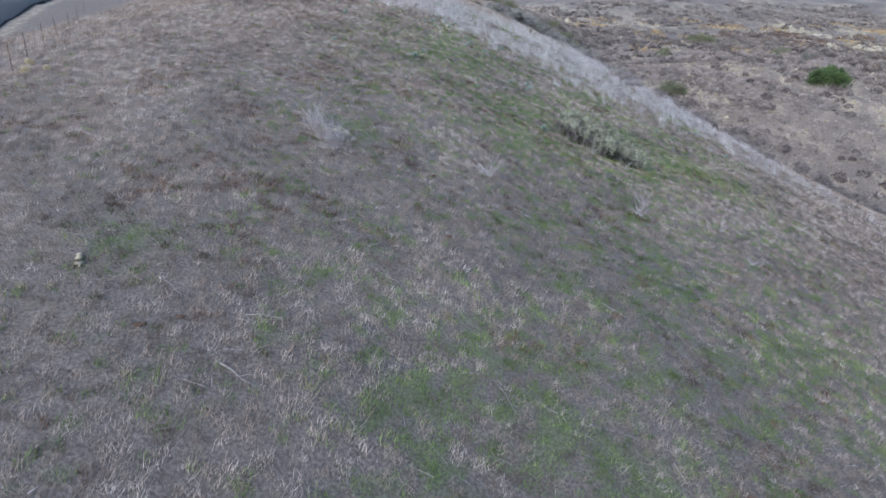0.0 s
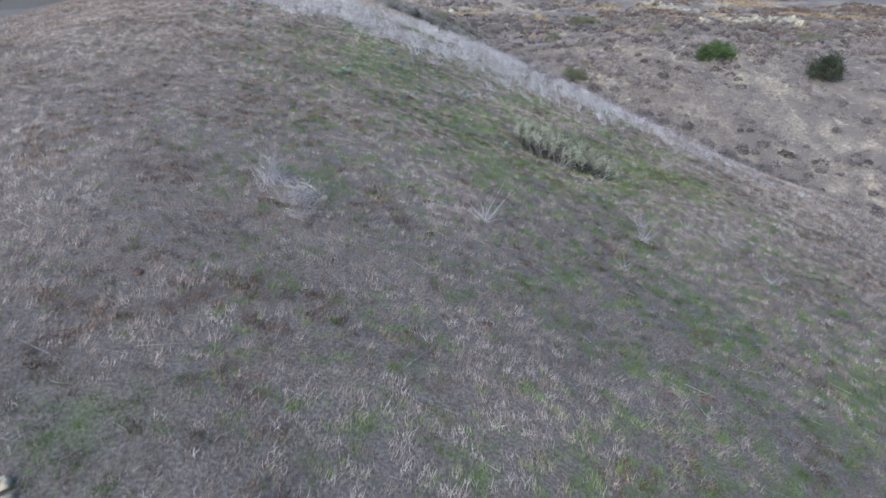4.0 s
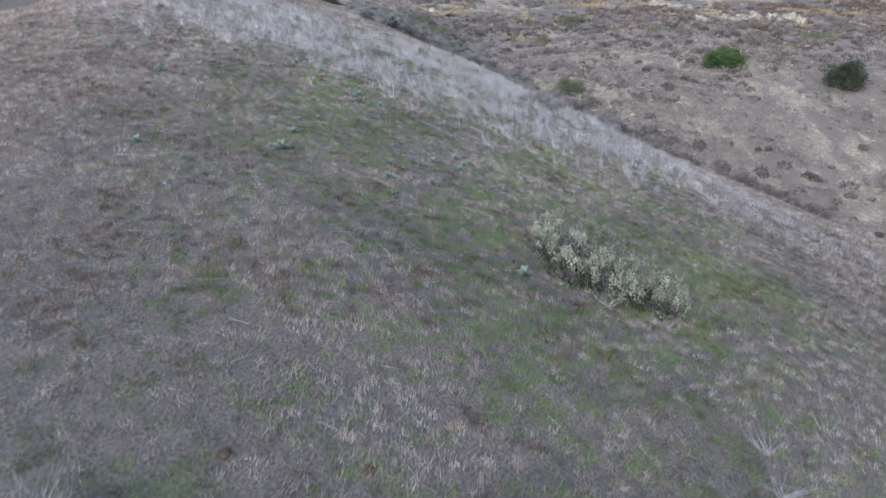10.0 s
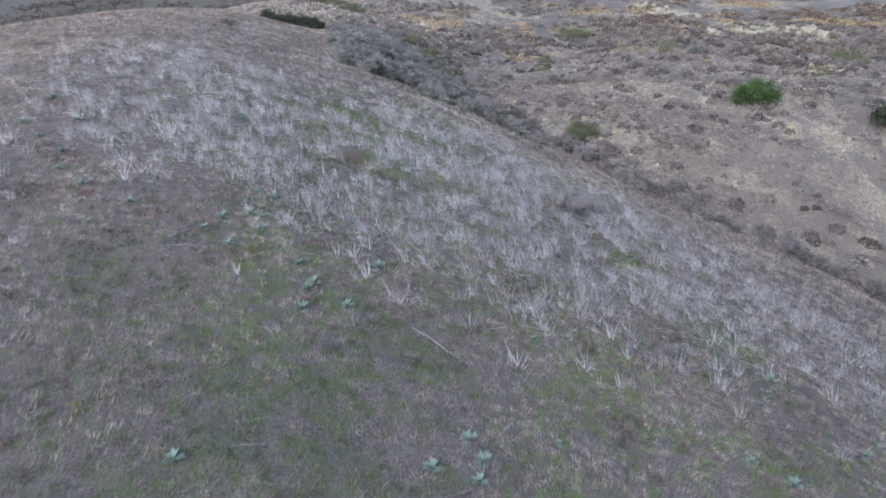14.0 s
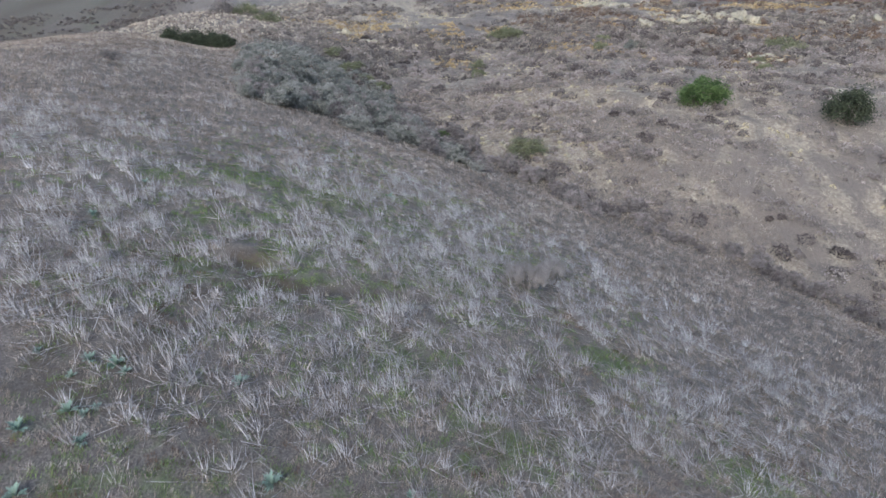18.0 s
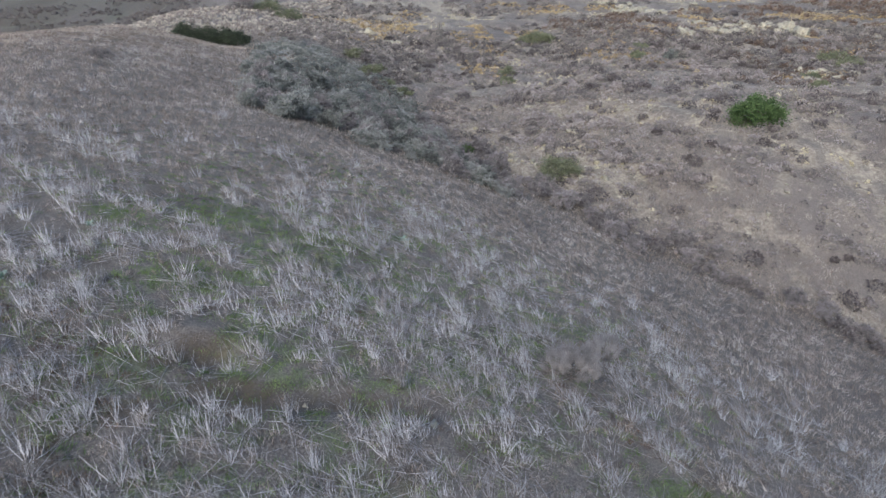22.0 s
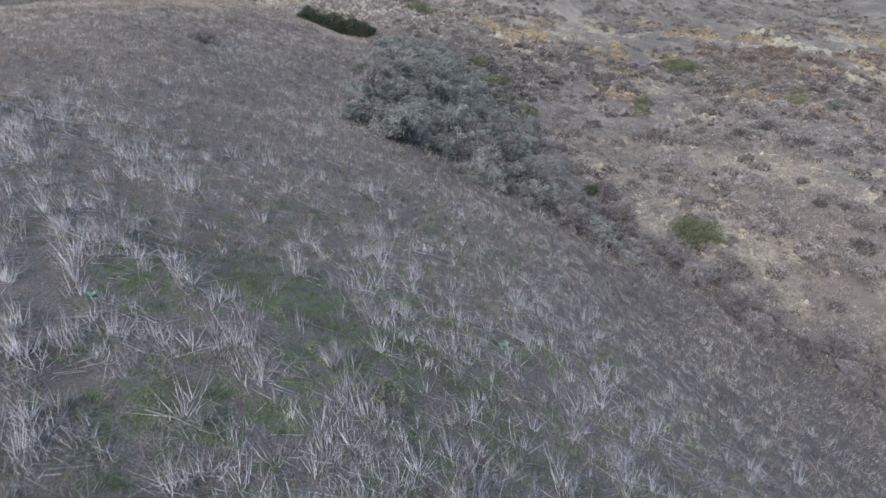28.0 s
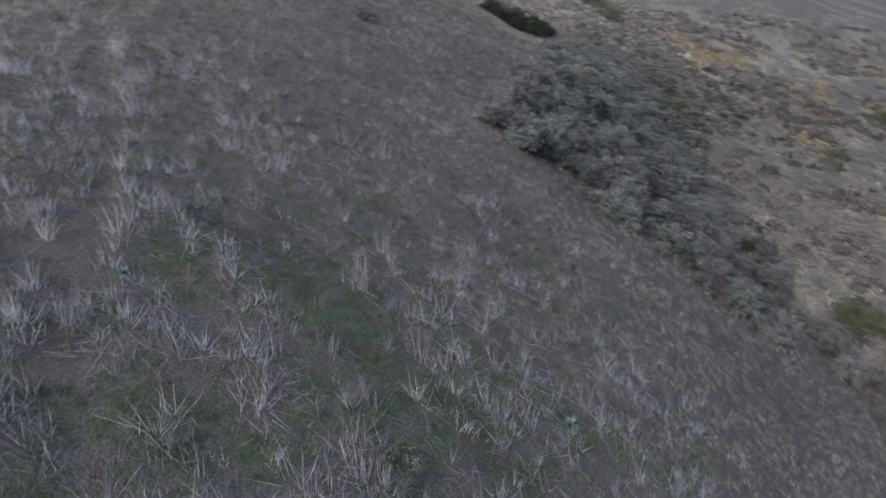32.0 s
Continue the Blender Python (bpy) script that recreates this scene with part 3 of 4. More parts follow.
def build_stalks():
    x, y = scatter(-28, 62, 62, 165, 0.79, stalk_cover)
    close = np.hypot(x - 9, y - 110) < 13
    near = np.flatnonzero(close)
    singles = near[np.linspace(0, len(near) - 1, min(130, len(near))).astype(int)]
    rest = np.ones(len(x), bool)
    rest[singles] = False
    for i in singles:
        stalk_clump(float(x[i]), float(y[i]))
    x, y = x[rest], y[rest]
    bases, tips, tones = [], [], []
    for px, py in zip(x, y):
        n = int(rng.integers(8, 30))
        b, t = stalk_bunch(n, rng.uniform(0.6, 1.9), rng.uniform(0.14, 0.5), rng.uniform(0.35, 0.8), rng.uniform(0.1, 0.4))
        bases.append(b + (px, py, 0)), tips.append(t + (px, py, 0)), tones.append(np.clip(rng.normal(0.64, 0.22) + rng.normal(0, 0.18, n), 0, 1))
    for px, py in zip(*scatter(-28, 60, 64, 160, 1.0, stalk_cover)):
        n = int(rng.integers(3, 10))
        a, h = rng.uniform(0, 2 * math.pi, n), rng.uniform(0.7, 2.1, n)
        p = np.stack([px + rng.normal(0, 0.3, n), py + rng.normal(0, 0.3, n), rng.uniform(0.02, 0.25, n)], 1)
        bases.append(p), tips.append(p + np.stack([np.cos(a) * h, np.sin(a) * h, rng.uniform(0.0, 0.45, n)], 1)), tones.append(np.clip(rng.normal(0.5, 0.2, n), 0, 1))
    b, t, tone = np.concatenate(bases), np.concatenate(tips), np.concatenate(tones)
    b = b + ground_z(b[:, 0], b[:, 1])[:, None] * (0, 0, 1)
    t = t + ground_z(t[:, 0], t[:, 1])[:, None] * (0, 0, 1)
    v, f, s = spikes(b, t, rng.uniform(0.009, 0.020, len(b)), tone)
    tagged(new("dead_stalks", sheet("dead_stalks", v, f, STALK, s)), "pale grey dead mustard stalks standing thick on the slope", "stalks", kind="stuff")


def build_straws():
    """Loose dead straws lying about on the turf."""
    x, y = scatter(-26, 34, 8, 96, 1.1, lambda a, b: 0.45 + 0.6 * wave(a, b, 4, 55))
    n = len(x)
    a, h = rng.uniform(0, 2 * math.pi, n), rng.uniform(0.4, 1.8, n) * rng.uniform(0.5, 1.2, n)
    b = np.stack([x, y, ground_z(x, y) + rng.uniform(0.05, 0.2, n)], 1)
    tx, ty = x + np.cos(a) * h, y + np.sin(a) * h
    t = np.stack([tx, ty, ground_z(tx, ty) + rng.uniform(0.08, 0.45, n)], 1)
    v, f, s = spikes(b, t, rng.uniform(0.006, 0.013, n), np.clip(rng.normal(0.58, 0.2, n), 0, 1))
    tagged(new("loose_straws", sheet("loose_straws", v, f, STALK, s)), "loose bleached straws lying over the turf", "straw", kind="stuff")


build_grass()
build_weeds()
build_stalks()
build_straws()


# ---- shrubs and trees ----
def limbs(rx, ry, h, n, thick, seed, low=0.1):
    """Limbs that fork up and out from the base of a shrub."""
    r = np.random.default_rng(seed)
    pieces, tips = [], []
    for i in range(n):
        a, reach = 2 * math.pi * (i + r.uniform(-0.3, 0.3)) / n, r.uniform(0.35, 0.85)
        end = np.array([math.cos(a) * rx * reach, math.sin(a) * ry * reach, h * r.uniform(0.5, 0.85)])
        start = np.array([math.cos(a) * rx * 0.08, math.sin(a) * ry * 0.08, -0.1])
        mid = start * 0.45 + end * 0.55 + np.array([0, 0, h * low]) + r.normal(0, 0.04 * h, 3)
        pieces.append(tube([start, mid, end], [thick, thick * 0.65, thick * 0.2], 5))
        tips.append(end)
        for _ in range(2):
            e2 = mid + (end - mid) * r.uniform(0.3, 0.9) + r.normal(0, 0.22, 3) * (rx, ry, h)
            e2[2] = max(e2[2], h * 0.3)
            pieces.append(tube([mid, (mid + e2) / 2 + r.normal(0, 0.03 * h, 3), e2], [thick * 0.55, thick * 0.4, thick * 0.12], 4))
            tips.append(e2)
    return join(*pieces), np.array(tips)


def crown(rx, ry, h, clumps, per, leaf, seed, puff=0.16, floor=0.12, long=1.6, tone=(0.45, 0.2)):
    """Leaves in clumps over an uneven dome."""
    r = np.random.default_rng(seed)
    pts, tones = [], []
    for _ in range(clumps):
        a, c = r.uniform(0, 2 * math.pi), r.uniform(0, 1)
        shell = r.uniform(0.62, 1.0) * (1 + 0.16 * math.sin(3 * a + seed) + 0.10 * math.sin(5 * a + 2 * seed))
        el = math.asin(c)
        at = np.array([math.cos(a) * math.cos(el) * rx * shell, math.sin(a) * math.cos(el) * ry * shell, h * (floor + (0.95 - floor) * math.sin(el) * shell)])
        k = int(per * r.uniform(0.6, 1.4))
        s = puff * (rx + ry + h) / 3 * r.uniform(0.6, 1.2)
        q = at + r.normal(0, 1, (k, 3)) * (s, s, s * 0.8)
        q[:, 2] = np.maximum(q[:, 2], 0.05)
        pts.append(q)
        # upper leaves of a clump are paler, a lit top painted into the tone
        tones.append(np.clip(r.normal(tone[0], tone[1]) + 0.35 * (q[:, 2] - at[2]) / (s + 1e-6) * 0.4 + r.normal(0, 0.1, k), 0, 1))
    return leaves(np.concatenate(pts), leaf * r.uniform(0.7, 1.3, sum(len(p) for p in pts)), np.concatenate(tones), long=long)


def shrub(name, x, y, rx, ry, h, leaf_mat, label, category, clumps, per, leaf, seed, n_limb=6, thick=0.05, turn=0.0, group="", floor=0.12, puff=0.16,
          long=1.6, wood=None, trunk="branch_frame", foliage="foliage"):
    ob = stand(name, x, y, label, category, group, sink=0.05)
    ob.rotation_euler = (0, 0, radians(turn))
    w, _ = limbs(rx, ry, h, n_limb, thick, seed)
    part(trunk, sheet(trunk, w[0], w[1], wood or BARK), ob, "bare grey woody branches")
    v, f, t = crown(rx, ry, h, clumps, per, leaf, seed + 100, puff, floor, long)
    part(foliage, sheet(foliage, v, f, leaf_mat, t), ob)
    return ob


# ---- near things on the spur ----
def twig_fan(n, length, spread, rise, width, seed, away=None, bow=0.2):
    """Thin dead twigs that fan out from one root."""
    r = np.random.default_rng(seed)
    a = r.uniform(0, 2 * math.pi, n) if away is None else radians(away) + r.normal(0, spread, n)
    q = length * r.uniform(0.5, 1.1, n)
    up = np.abs(r.normal(rise, rise * 0.5, n)) + 0.02
    base = np.stack([r.normal(0, 0.12, n), r.normal(0, 0.12, n), np.full(n, -0.03)], 1)
    tip = base + np.stack([np.cos(a) * q, np.sin(a) * q, up * q], 1)
    return spikes(base, tip, width * r.uniform(0.6, 1.2, n), np.clip(r.normal(0.55, 0.18, n), 0, 1))


def silver_bush():
    """The big silvery bush: leaning limbs, upright leaf heads, gaps between darkened by inner leaves."""
    ob = stand("silver_bush", 13.9, 62.0, "large silvery grey-green bush with bare limbs in dark gaps", "bush", sink=0.05)
    ob.rotation_euler = (0, 0, radians(-56))
    r = np.random.default_rng(31)
    base = float(ground_z(13.9, 62.0))
    c0, s0 = math.cos(radians(-56)), math.sin(radians(-56))

    def rise(px, py):
        return float(ground_z(13.9 + c0 * px - s0 * py, 62.0 + s0 * px + c0 * py)) - base
    wood, tips = limbs(4.6, 2.8, 1.9, 36, 0.05, 31)
    wood[0][:, 2] += [rise(a, b) for a, b in wood[0][:, :2]]
    part("branch_frame", sheet("branch_frame", wood[0], wood[1], BARK), ob, "bare grey twisting branches")
    count, heads, twigs, spots = 125, [], [], []
    while len(spots) < count:
        a, c = r.uniform(0, 2 * math.pi), math.sqrt(r.uniform(0, 1))
        edge = 1 + 0.12 * math.sin(3 * a) + 0.09 * math.sin(7 * a + 1)
        at = np.array([5.0 * c * edge * math.cos(a), 3.7 * c * edge * math.sin(a), 0.0])
        if wave(at[0], at[1], 1.3, 75) > -0.25 and all(np.hypot(*(at - p)[:2]) > 0.36 for p in spots):
            at[2] = 1.95 * math.sqrt(max(0.10, 1 - 0.75 * c ** 4)) * r.uniform(0.6, 1.15)
            spots.append(at)
    for at in spots:
        g = rise(at[0], at[1])
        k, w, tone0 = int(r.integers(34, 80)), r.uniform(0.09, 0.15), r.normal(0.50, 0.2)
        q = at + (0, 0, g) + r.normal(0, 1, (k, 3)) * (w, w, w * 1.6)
        # tone rises slightly with height inside each head
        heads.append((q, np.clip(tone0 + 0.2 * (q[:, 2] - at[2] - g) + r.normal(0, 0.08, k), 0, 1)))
        root = np.array([at[0] * 0.82, at[1] * 0.82, rise(at[0] * 0.82, at[1] * 0.82)])
        twigs.append((root + r.normal(0, 0.1, (7, 3)), at + (0, 0, g) + r.normal(0, 0.18, (7, 3))))
    # low inner leaves in a much darker green, painting the shade between heads
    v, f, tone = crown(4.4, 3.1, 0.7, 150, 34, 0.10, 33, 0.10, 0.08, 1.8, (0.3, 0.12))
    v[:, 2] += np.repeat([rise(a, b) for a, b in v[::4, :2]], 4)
    part("inner_foliage", sheet("inner_foliage", v, f, DARK_LEAF, tone), ob, "inner leaves and twigs, coloured dark as shade in the gaps")
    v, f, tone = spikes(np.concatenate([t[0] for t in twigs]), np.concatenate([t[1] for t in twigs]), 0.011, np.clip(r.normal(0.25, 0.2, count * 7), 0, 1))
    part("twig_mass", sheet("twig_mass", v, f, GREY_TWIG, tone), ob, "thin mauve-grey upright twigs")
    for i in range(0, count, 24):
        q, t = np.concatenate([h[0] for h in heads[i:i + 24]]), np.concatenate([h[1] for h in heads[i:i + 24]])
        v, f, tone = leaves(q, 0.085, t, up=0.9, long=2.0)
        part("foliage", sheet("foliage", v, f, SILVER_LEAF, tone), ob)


def plume_bush(x, y, rx, ry, h, seed, label, plumes, tone):
    """A bush of bare upright twigs in plumes, on forking limbs."""
    ob = stand("grey_bush", x, y, label, "bush", "bare grey bushes", sink=0.05)
    r = np.random.default_rng(seed)
    wood, _ = limbs(rx, ry, h * 0.8, 12, 0.03, seed)
    part("branch_frame", sheet("branch_frame", wood[0], wood[1], BARK), ob, "bare grey woody branches")
    bases, tips, tones = [], [], []
    for _ in range(plumes):
        a, c = r.uniform(0, 2 * math.pi), math.sqrt(r.uniform(0, 1))
        at = np.array([rx * 0.85 * c * math.cos(a), ry * 0.85 * c * math.sin(a), h * (0.45 + 0.25 * (1 - c * c)) * r.uniform(0.6, 1.0)])
        n = int(r.integers(40, 80))
        out = np.array([math.cos(a) * c * 0.5, math.sin(a) * c * 0.5, 1.0])
        bases.append(at + r.normal(0, 0.10, (n, 3)))
        tips.append(at + (out + r.normal(0, 0.32, (n, 3))) * h * 0.33 * r.uniform(0.5, 1.1, (n, 1)))
        tones.append(np.clip(r.normal(tone, 0.13) + r.normal(0, 0.1, n), 0, 1))
    v, f, t = spikes(np.concatenate(bases), np.concatenate(tips), 0.011, np.concatenate(tones))
    part("twig_mass", sheet("twig_mass", v, f, PALE_TWIG, t), ob)


def tangle(n, length, reach, width, seed, away, spread, rise):
    """Thin twigs with scattered roots, lying mostly one way, each in two bent lengths."""
    r = np.random.default_rng(seed)
    a = radians(away) + r.normal(0, spread, n)
    q = length * r.uniform(0.4, 1.1, n)
    base = np.stack([r.normal(0, reach, n), r.normal(0, reach, n), r.uniform(-0.03, 0.08, n)], 1)
    up = np.abs(r.normal(rise, rise * 0.6, n))
    mid = base + np.stack([np.cos(a) * q * 0.5, np.sin(a) * q * 0.5, up * q * 0.6], 1)
    a2 = a + r.normal(0, 0.35, n)
    tip = mid + np.stack([np.cos(a2) * q * 0.5, np.sin(a2) * q * 0.5, up * q * 0.3], 1)
    tone = np.clip(r.normal(0.5, 0.2, n), 0, 1)
    return join(spikes(base, mid + (tip - mid) * 0.15, width, tone), spikes(mid, tip, width * 0.8, tone))


def dead_brush():
    """Four heaps of dead twigs with pale logs and stones between them."""
    for x, y, away, seed, spread, n, length, reach, rise, label in (
            (-8.0, 41.4, 110, 4, 0.7, 150, 1.1, 0.26, 1.1, "upright fan of pale grey dead twigs on the grass"),
            (-6.9, 39.4, 110, 5, 2.4, 260, 1.25, 0.45, 0.8, "wide heap of pale grey dead brushwood on the grass"),
            (-6.6, 37.9, 255, 6, 1.1, 90, 0.9, 0.2, 0.45, "small spray of dead twigs on the grass"),
            (-7.6, 41.75, -30, 7, 0.16, 40, 1.3, 0.14, 0.08, "bundle of grey twigs lying along a log")):
        ob = stand("dead_brush", x, y, label, "brushwood", "heaps of brushwood")
        v, f, t = tangle(int(n * 1.4), length * 0.92, reach, 0.013, seed, away, spread, rise)
        part("twig_mass", sheet("twig_mass", v, f, STALK, t + 0.02), ob)
        v, f, t = tangle(n // 3, length * 0.7, reach * 1.6, 0.009, seed + 7, away + 60, 2.0, 0.2)
        part("litter", sheet("litter", v, f, PALE_TWIG, t), ob)
        for k in range(4):
            a, u = radians(away + 45 * (k - 1.5)), length * 0.9
            tb = tube([(0, 0, 0.05), (0.3 * u * math.cos(a), 0.3 * u * math.sin(a), 0.16), (0.6 * u * math.cos(a + 0.15), 0.6 * u * math.sin(a + 0.15), 0.20 + 0.3 * rise),
                       (u * math.cos(a + 0.3), u * math.sin(a + 0.3), 0.18 + 0.4 * rise)], [0.022, 0.018, 0.013, 0.004], 5)
            part("stick", sheet("stick", tb[0], tb[1], DEADWOOD), ob)
    for x0, y0, turn, length, bow, rad in ((-7.9, 41.7, -14, 2.1, 0.42, 0.09), (-7.5, 41.2, -20, 1.4, 0.14, 0.06), (-6.9, 41.3, -30, 1.0, 0.10, 0.085)):
        ob = stand("log", x0, y0, "pale weathered curved log lying in dead brush", "log", "logs in the brush")
        c, s = math.cos(radians(turn)), math.sin(radians(turn))
        pts, rads = [], []
        for i in range(11):
            u = i / 10
            off = bow * math.sin(math.pi * u) - 0.5 * u * u * bow
            px, py = length * u * c - off * s, length * u * s + off * c
            pts.append((px, py, float(ground_z(x0 + px, y0 + py)) - ob.location.z + rad * 0.6))
            rads.append(rad * (1 + 0.18 * math.sin(9 * u) + 0.1 * math.sin(23 * u)) * (1 - 0.45 * u))
        tb = tube(pts, rads, 9)
        part("wood", sheet("wood", tb[0], tb[1], PALE_LOG, smooth=True), ob)


def stone(x, y, size, seed, label="pale weathered stone in the grass", mat=None, name="stone", group="", category="stone", sink=0.3, rough=1.15):
    v, f = lump(size, rough, seed, 2 if max(size) < 1.2 else 3)
    ob = new(name, sheet(name, v, f, mat or PALE_ROCK, smooth=False))
    ob.location = (x, y, float(ground_z(x, y)) + size[2] * (0.5 - sink))
    ob.rotation_euler = (0, 0, seed * 1.7)
    return tagged(ob, label, category, group)


def star_plant(x, y, length, n, seed, label):
    ob = stand("dead_plant", x, y, label, "dead plant", "dead plants")
    v, f, t = twig_fan(n, length * 1.15, 3.0, 0.9, 0.017, seed)
    part("stem_fan", sheet("stem_fan", v, f, STALK, np.clip(t + 0.12, 0, 1)), ob)
    v, f, t = twig_fan(n // 2, length * 0.7, 3.0, 0.12, 0.009, seed + 50)
    part("fallen_litter", sheet("fallen_litter", v, f, STALK, t), ob)


def fallen_branch(x0, y0, x1, y1, thick, seed, forks=4, label="bleached fallen branch lying in dry grass"):
    ob = stand("fallen_branch", x0, y0, label, "branch", "fallen branches")
    z0, r = float(ground_z(x0, y0)), np.random.default_rng(seed)
    d = np.array([x1 - x0, y1 - y0])
    side = np.array([-d[1], d[0]])

    def at(s, off=0.0, up=0.0):
        p = np.array([x0, y0]) + d * s + side * off
        return (p[0] - x0, p[1] - y0, float(ground_z(p[0], p[1])) - z0 + thick + up)
    tb = tube([at(0), at(0.35, 0.03, 0.06), at(0.7, -0.03, 0.08), at(1.0, 0.02, 0.05)], [thick, thick * 0.8, thick * 0.55, thick * 0.2], 6)
    part("wood", sheet("wood", tb[0], tb[1], DEADWOOD), ob)
    for k in range(forks):
        s, o = r.uniform(0.35, 0.85), r.choice([-1, 1]) * r.uniform(0.12, 0.35)
        tb = tube([at(s), at(s + 0.12, o * 0.5, 0.10), at(s + 0.25, o, 0.14)], [thick * 0.5, thick * 0.35, thick * 0.1], 5)
        part("fork", sheet("fork", tb[0], tb[1], DEADWOOD), ob)


def thistle_leaf(seed):
    """A long lobed leaf that arches up and over."""
    r = np.random.default_rng(seed)
    rows, faces = [], []
    for i in range(9):
        s = i / 8
        w = (0.02 + 0.085 * math.sin(math.pi * min(1, s * 1.05))) * (0.4 if i % 2 else 1.35)
        x, z = 0.75 * s, 0.10 * math.sin(math.pi * 0.72 * s) + 0.02
        rows += [(x, -w, z + w * 0.35), (x, 0, z), (x, w, z + w * 0.35)]
    for i in range(8):
        a = 3 * i
        for j in (0, 1):
            faces += [(a + j, a + j + 1, a + j + 4), (a + j, a + j + 4, a + j + 3)]
    return sheet("leaf", rows, faces, THISTLE_LEAF, np.clip(np.linspace(0.3, 0.9, 27) + r.normal(0, 0.08, 27), 0, 1))


def thistles():
    """Silvery green thistle rosettes, each leaf a part."""
    leaf_meshes = [thistle_leaf(k) for k in range(4)]
    first = stand("thistle", -3.4, 71.8, "silvery green thistle rosette in dry grass", "thistle", "thistle rosettes")
    for k in range(22):
        lf = part("leaf", leaf_meshes[k % 4], first)
        lf.rotation_euler = (0, radians(-4 - 14 * (k % 4)), k * 2.4)
        lf.scale = (1 - 0.12 * (k % 3),) * 3
    west = [(-11.2, 69.5), (3.05, 70.7), (7.0, 76.2), (9.4, 76.9), (-15.2, 98.4), (-12.8, 102.1), (-10.7, 99.2), (-9.2, 93.7), (-17.4, 96.0), (-21.6, 114.6),
            (-17.5, 119.4), (2.6, 88.9), (0.1, 95.1), (-19.5, 98.8), (-12.4, 86.1), (-17.8, 112.2), (-13.3, 105.3), (-6.7, 101.6), (-7.6, 97.0)]
    mid = [(-0.8, 99.7), (-2.4, 101.7), (2.2, 91.4), (2.2, 86.8), (4.6, 87.7), (7.0, 92.4), (15.5, 90.3), (15.4, 87.4), (-2.7, 75.7), (9.1, 78.2), (13.6, 78.6),
           (3.7, 74.0), (0.0, 96.9), (-2.2, 96.1), (-1.7, 92.6), (12.5, 91.7), (-9.8, 136.3), (-5.3, 106.6), (0.9, 126.2), (-1.9, 118.6), (21.9, 132.7)]
    east = [(26.0, 76.9), (32.3, 87.0), (8.6, 59.4), (36.5, 81.5), (30.7, 85.2), (24.6, 78.5), (34.1, 80.3), (3.0, 67.4), (6.1, 71.5), (42.7, 92.0), (-17.6, 93.0),
            (-14.8, 94.9), (-26.1, 89.8), (8.9, 75.6)]
    groups = [(0.9, 100.6), (-0.2, 100.9), (1.3, 100.0), (0.4, 97.4), (-0.6, 97.2), (-3.2, 94.4), (2.9, 89.5), (6.2, 99.4), (-22.5, 104.0), (-19.8, 106.2), (-15.8, 108.9), (-24.2, 110.5), (-10.9, 108.4), (-14.2, 113.0), (-27.0, 101.2), (-20.6, 92.4)]
    for x, y in west + mid + east + groups:
        m = Matrix.LocRotScale((x, y, float(ground_z(x, y))), Euler((0, 0, rng.uniform(0, 6.28))), Vector((1, 1, rng.uniform(0.8, 1.3))) * rng.uniform(0.42, 0.8))
        copy_thing(first, m)


def fence():
    """Rusty steel posts along the road verge, straw tumbleweeds caught beside them."""
    bm = bmesh.new()
    for sx, sy in ((0.05, 0.012), (0.012, 0.05)):
        box = bmesh.ops.create_cube(bm, size=1.0)["verts"]
        for v in box:
            v.co = Vector((v.co.x * sx, v.co.y * sy + (0.02 if sx < sy else 0), v.co.z * 2.2 + 0.9))
    me = bpy.data.meshes.new("fence_post")
    bm.to_mesh(me)
    bm.free()
    me.materials.append(RUST)
    first = None
    for y in (41.5, 47.2, 53.5, 62.0, 70.5, 81.0, 91.0, 101.0):
        x = -29.8 - 0.405 * (y - 47.2)
        m = Matrix.LocRotScale((x, y, float(ground_z(x, y))), Euler((radians(rng.normal(0, 2)), radians(rng.normal(0, 2)), 0)), None)
        if first is None:
            first = tagged(new("fence_post", me), "rusty steel fence post beside the road verge", "fence post", "fence posts")
            first.matrix_basis = m
        else:
            copy_thing(first, m)
    for x, y, s in ((-28.4, 46.4, 0.30), (-30.4, 50.4, 0.27), (-27.6, 47.6, 0.22)):
        ob = stand("tumbleweed", x, y, "round straw-coloured dry tumbleweed by the fence", "tumbleweed", "tumbleweeds")
        v, f, t = crown(s, s, s * 1.6, 40, 40, 0.035, int(x * -10), 0.22, 0.2, 3.0, (0.8, 0.12))
        part("twig_ball", sheet("twig_ball", v, f, STRAW_BLADE, t), ob)


def road():
    ys = np.arange(-18, 190, 2.0)
    rows = []
    for y in ys:
        x = -54.9 - 0.36 * (y - 83)
        for off, up in ((0, -0.05), (-0.15, 0.06), (-3.3, 0.10), (-6.4, 0.06), (-6.55, -0.05)):
            rows.append((x + off, y, float(ground_z(x - 3.2, y)) + 0.30 + up))
    k = (np.arange(len(ys) - 1)[:, None] * 5 + np.arange(4)[None]).ravel()
    tagged(new("road", sheet("road", rows, np.stack([k, k + 5, k + 6, k + 1], 1), ASPHALT)), "narrow grey asphalt road beyond the fence", "road", kind="structure")


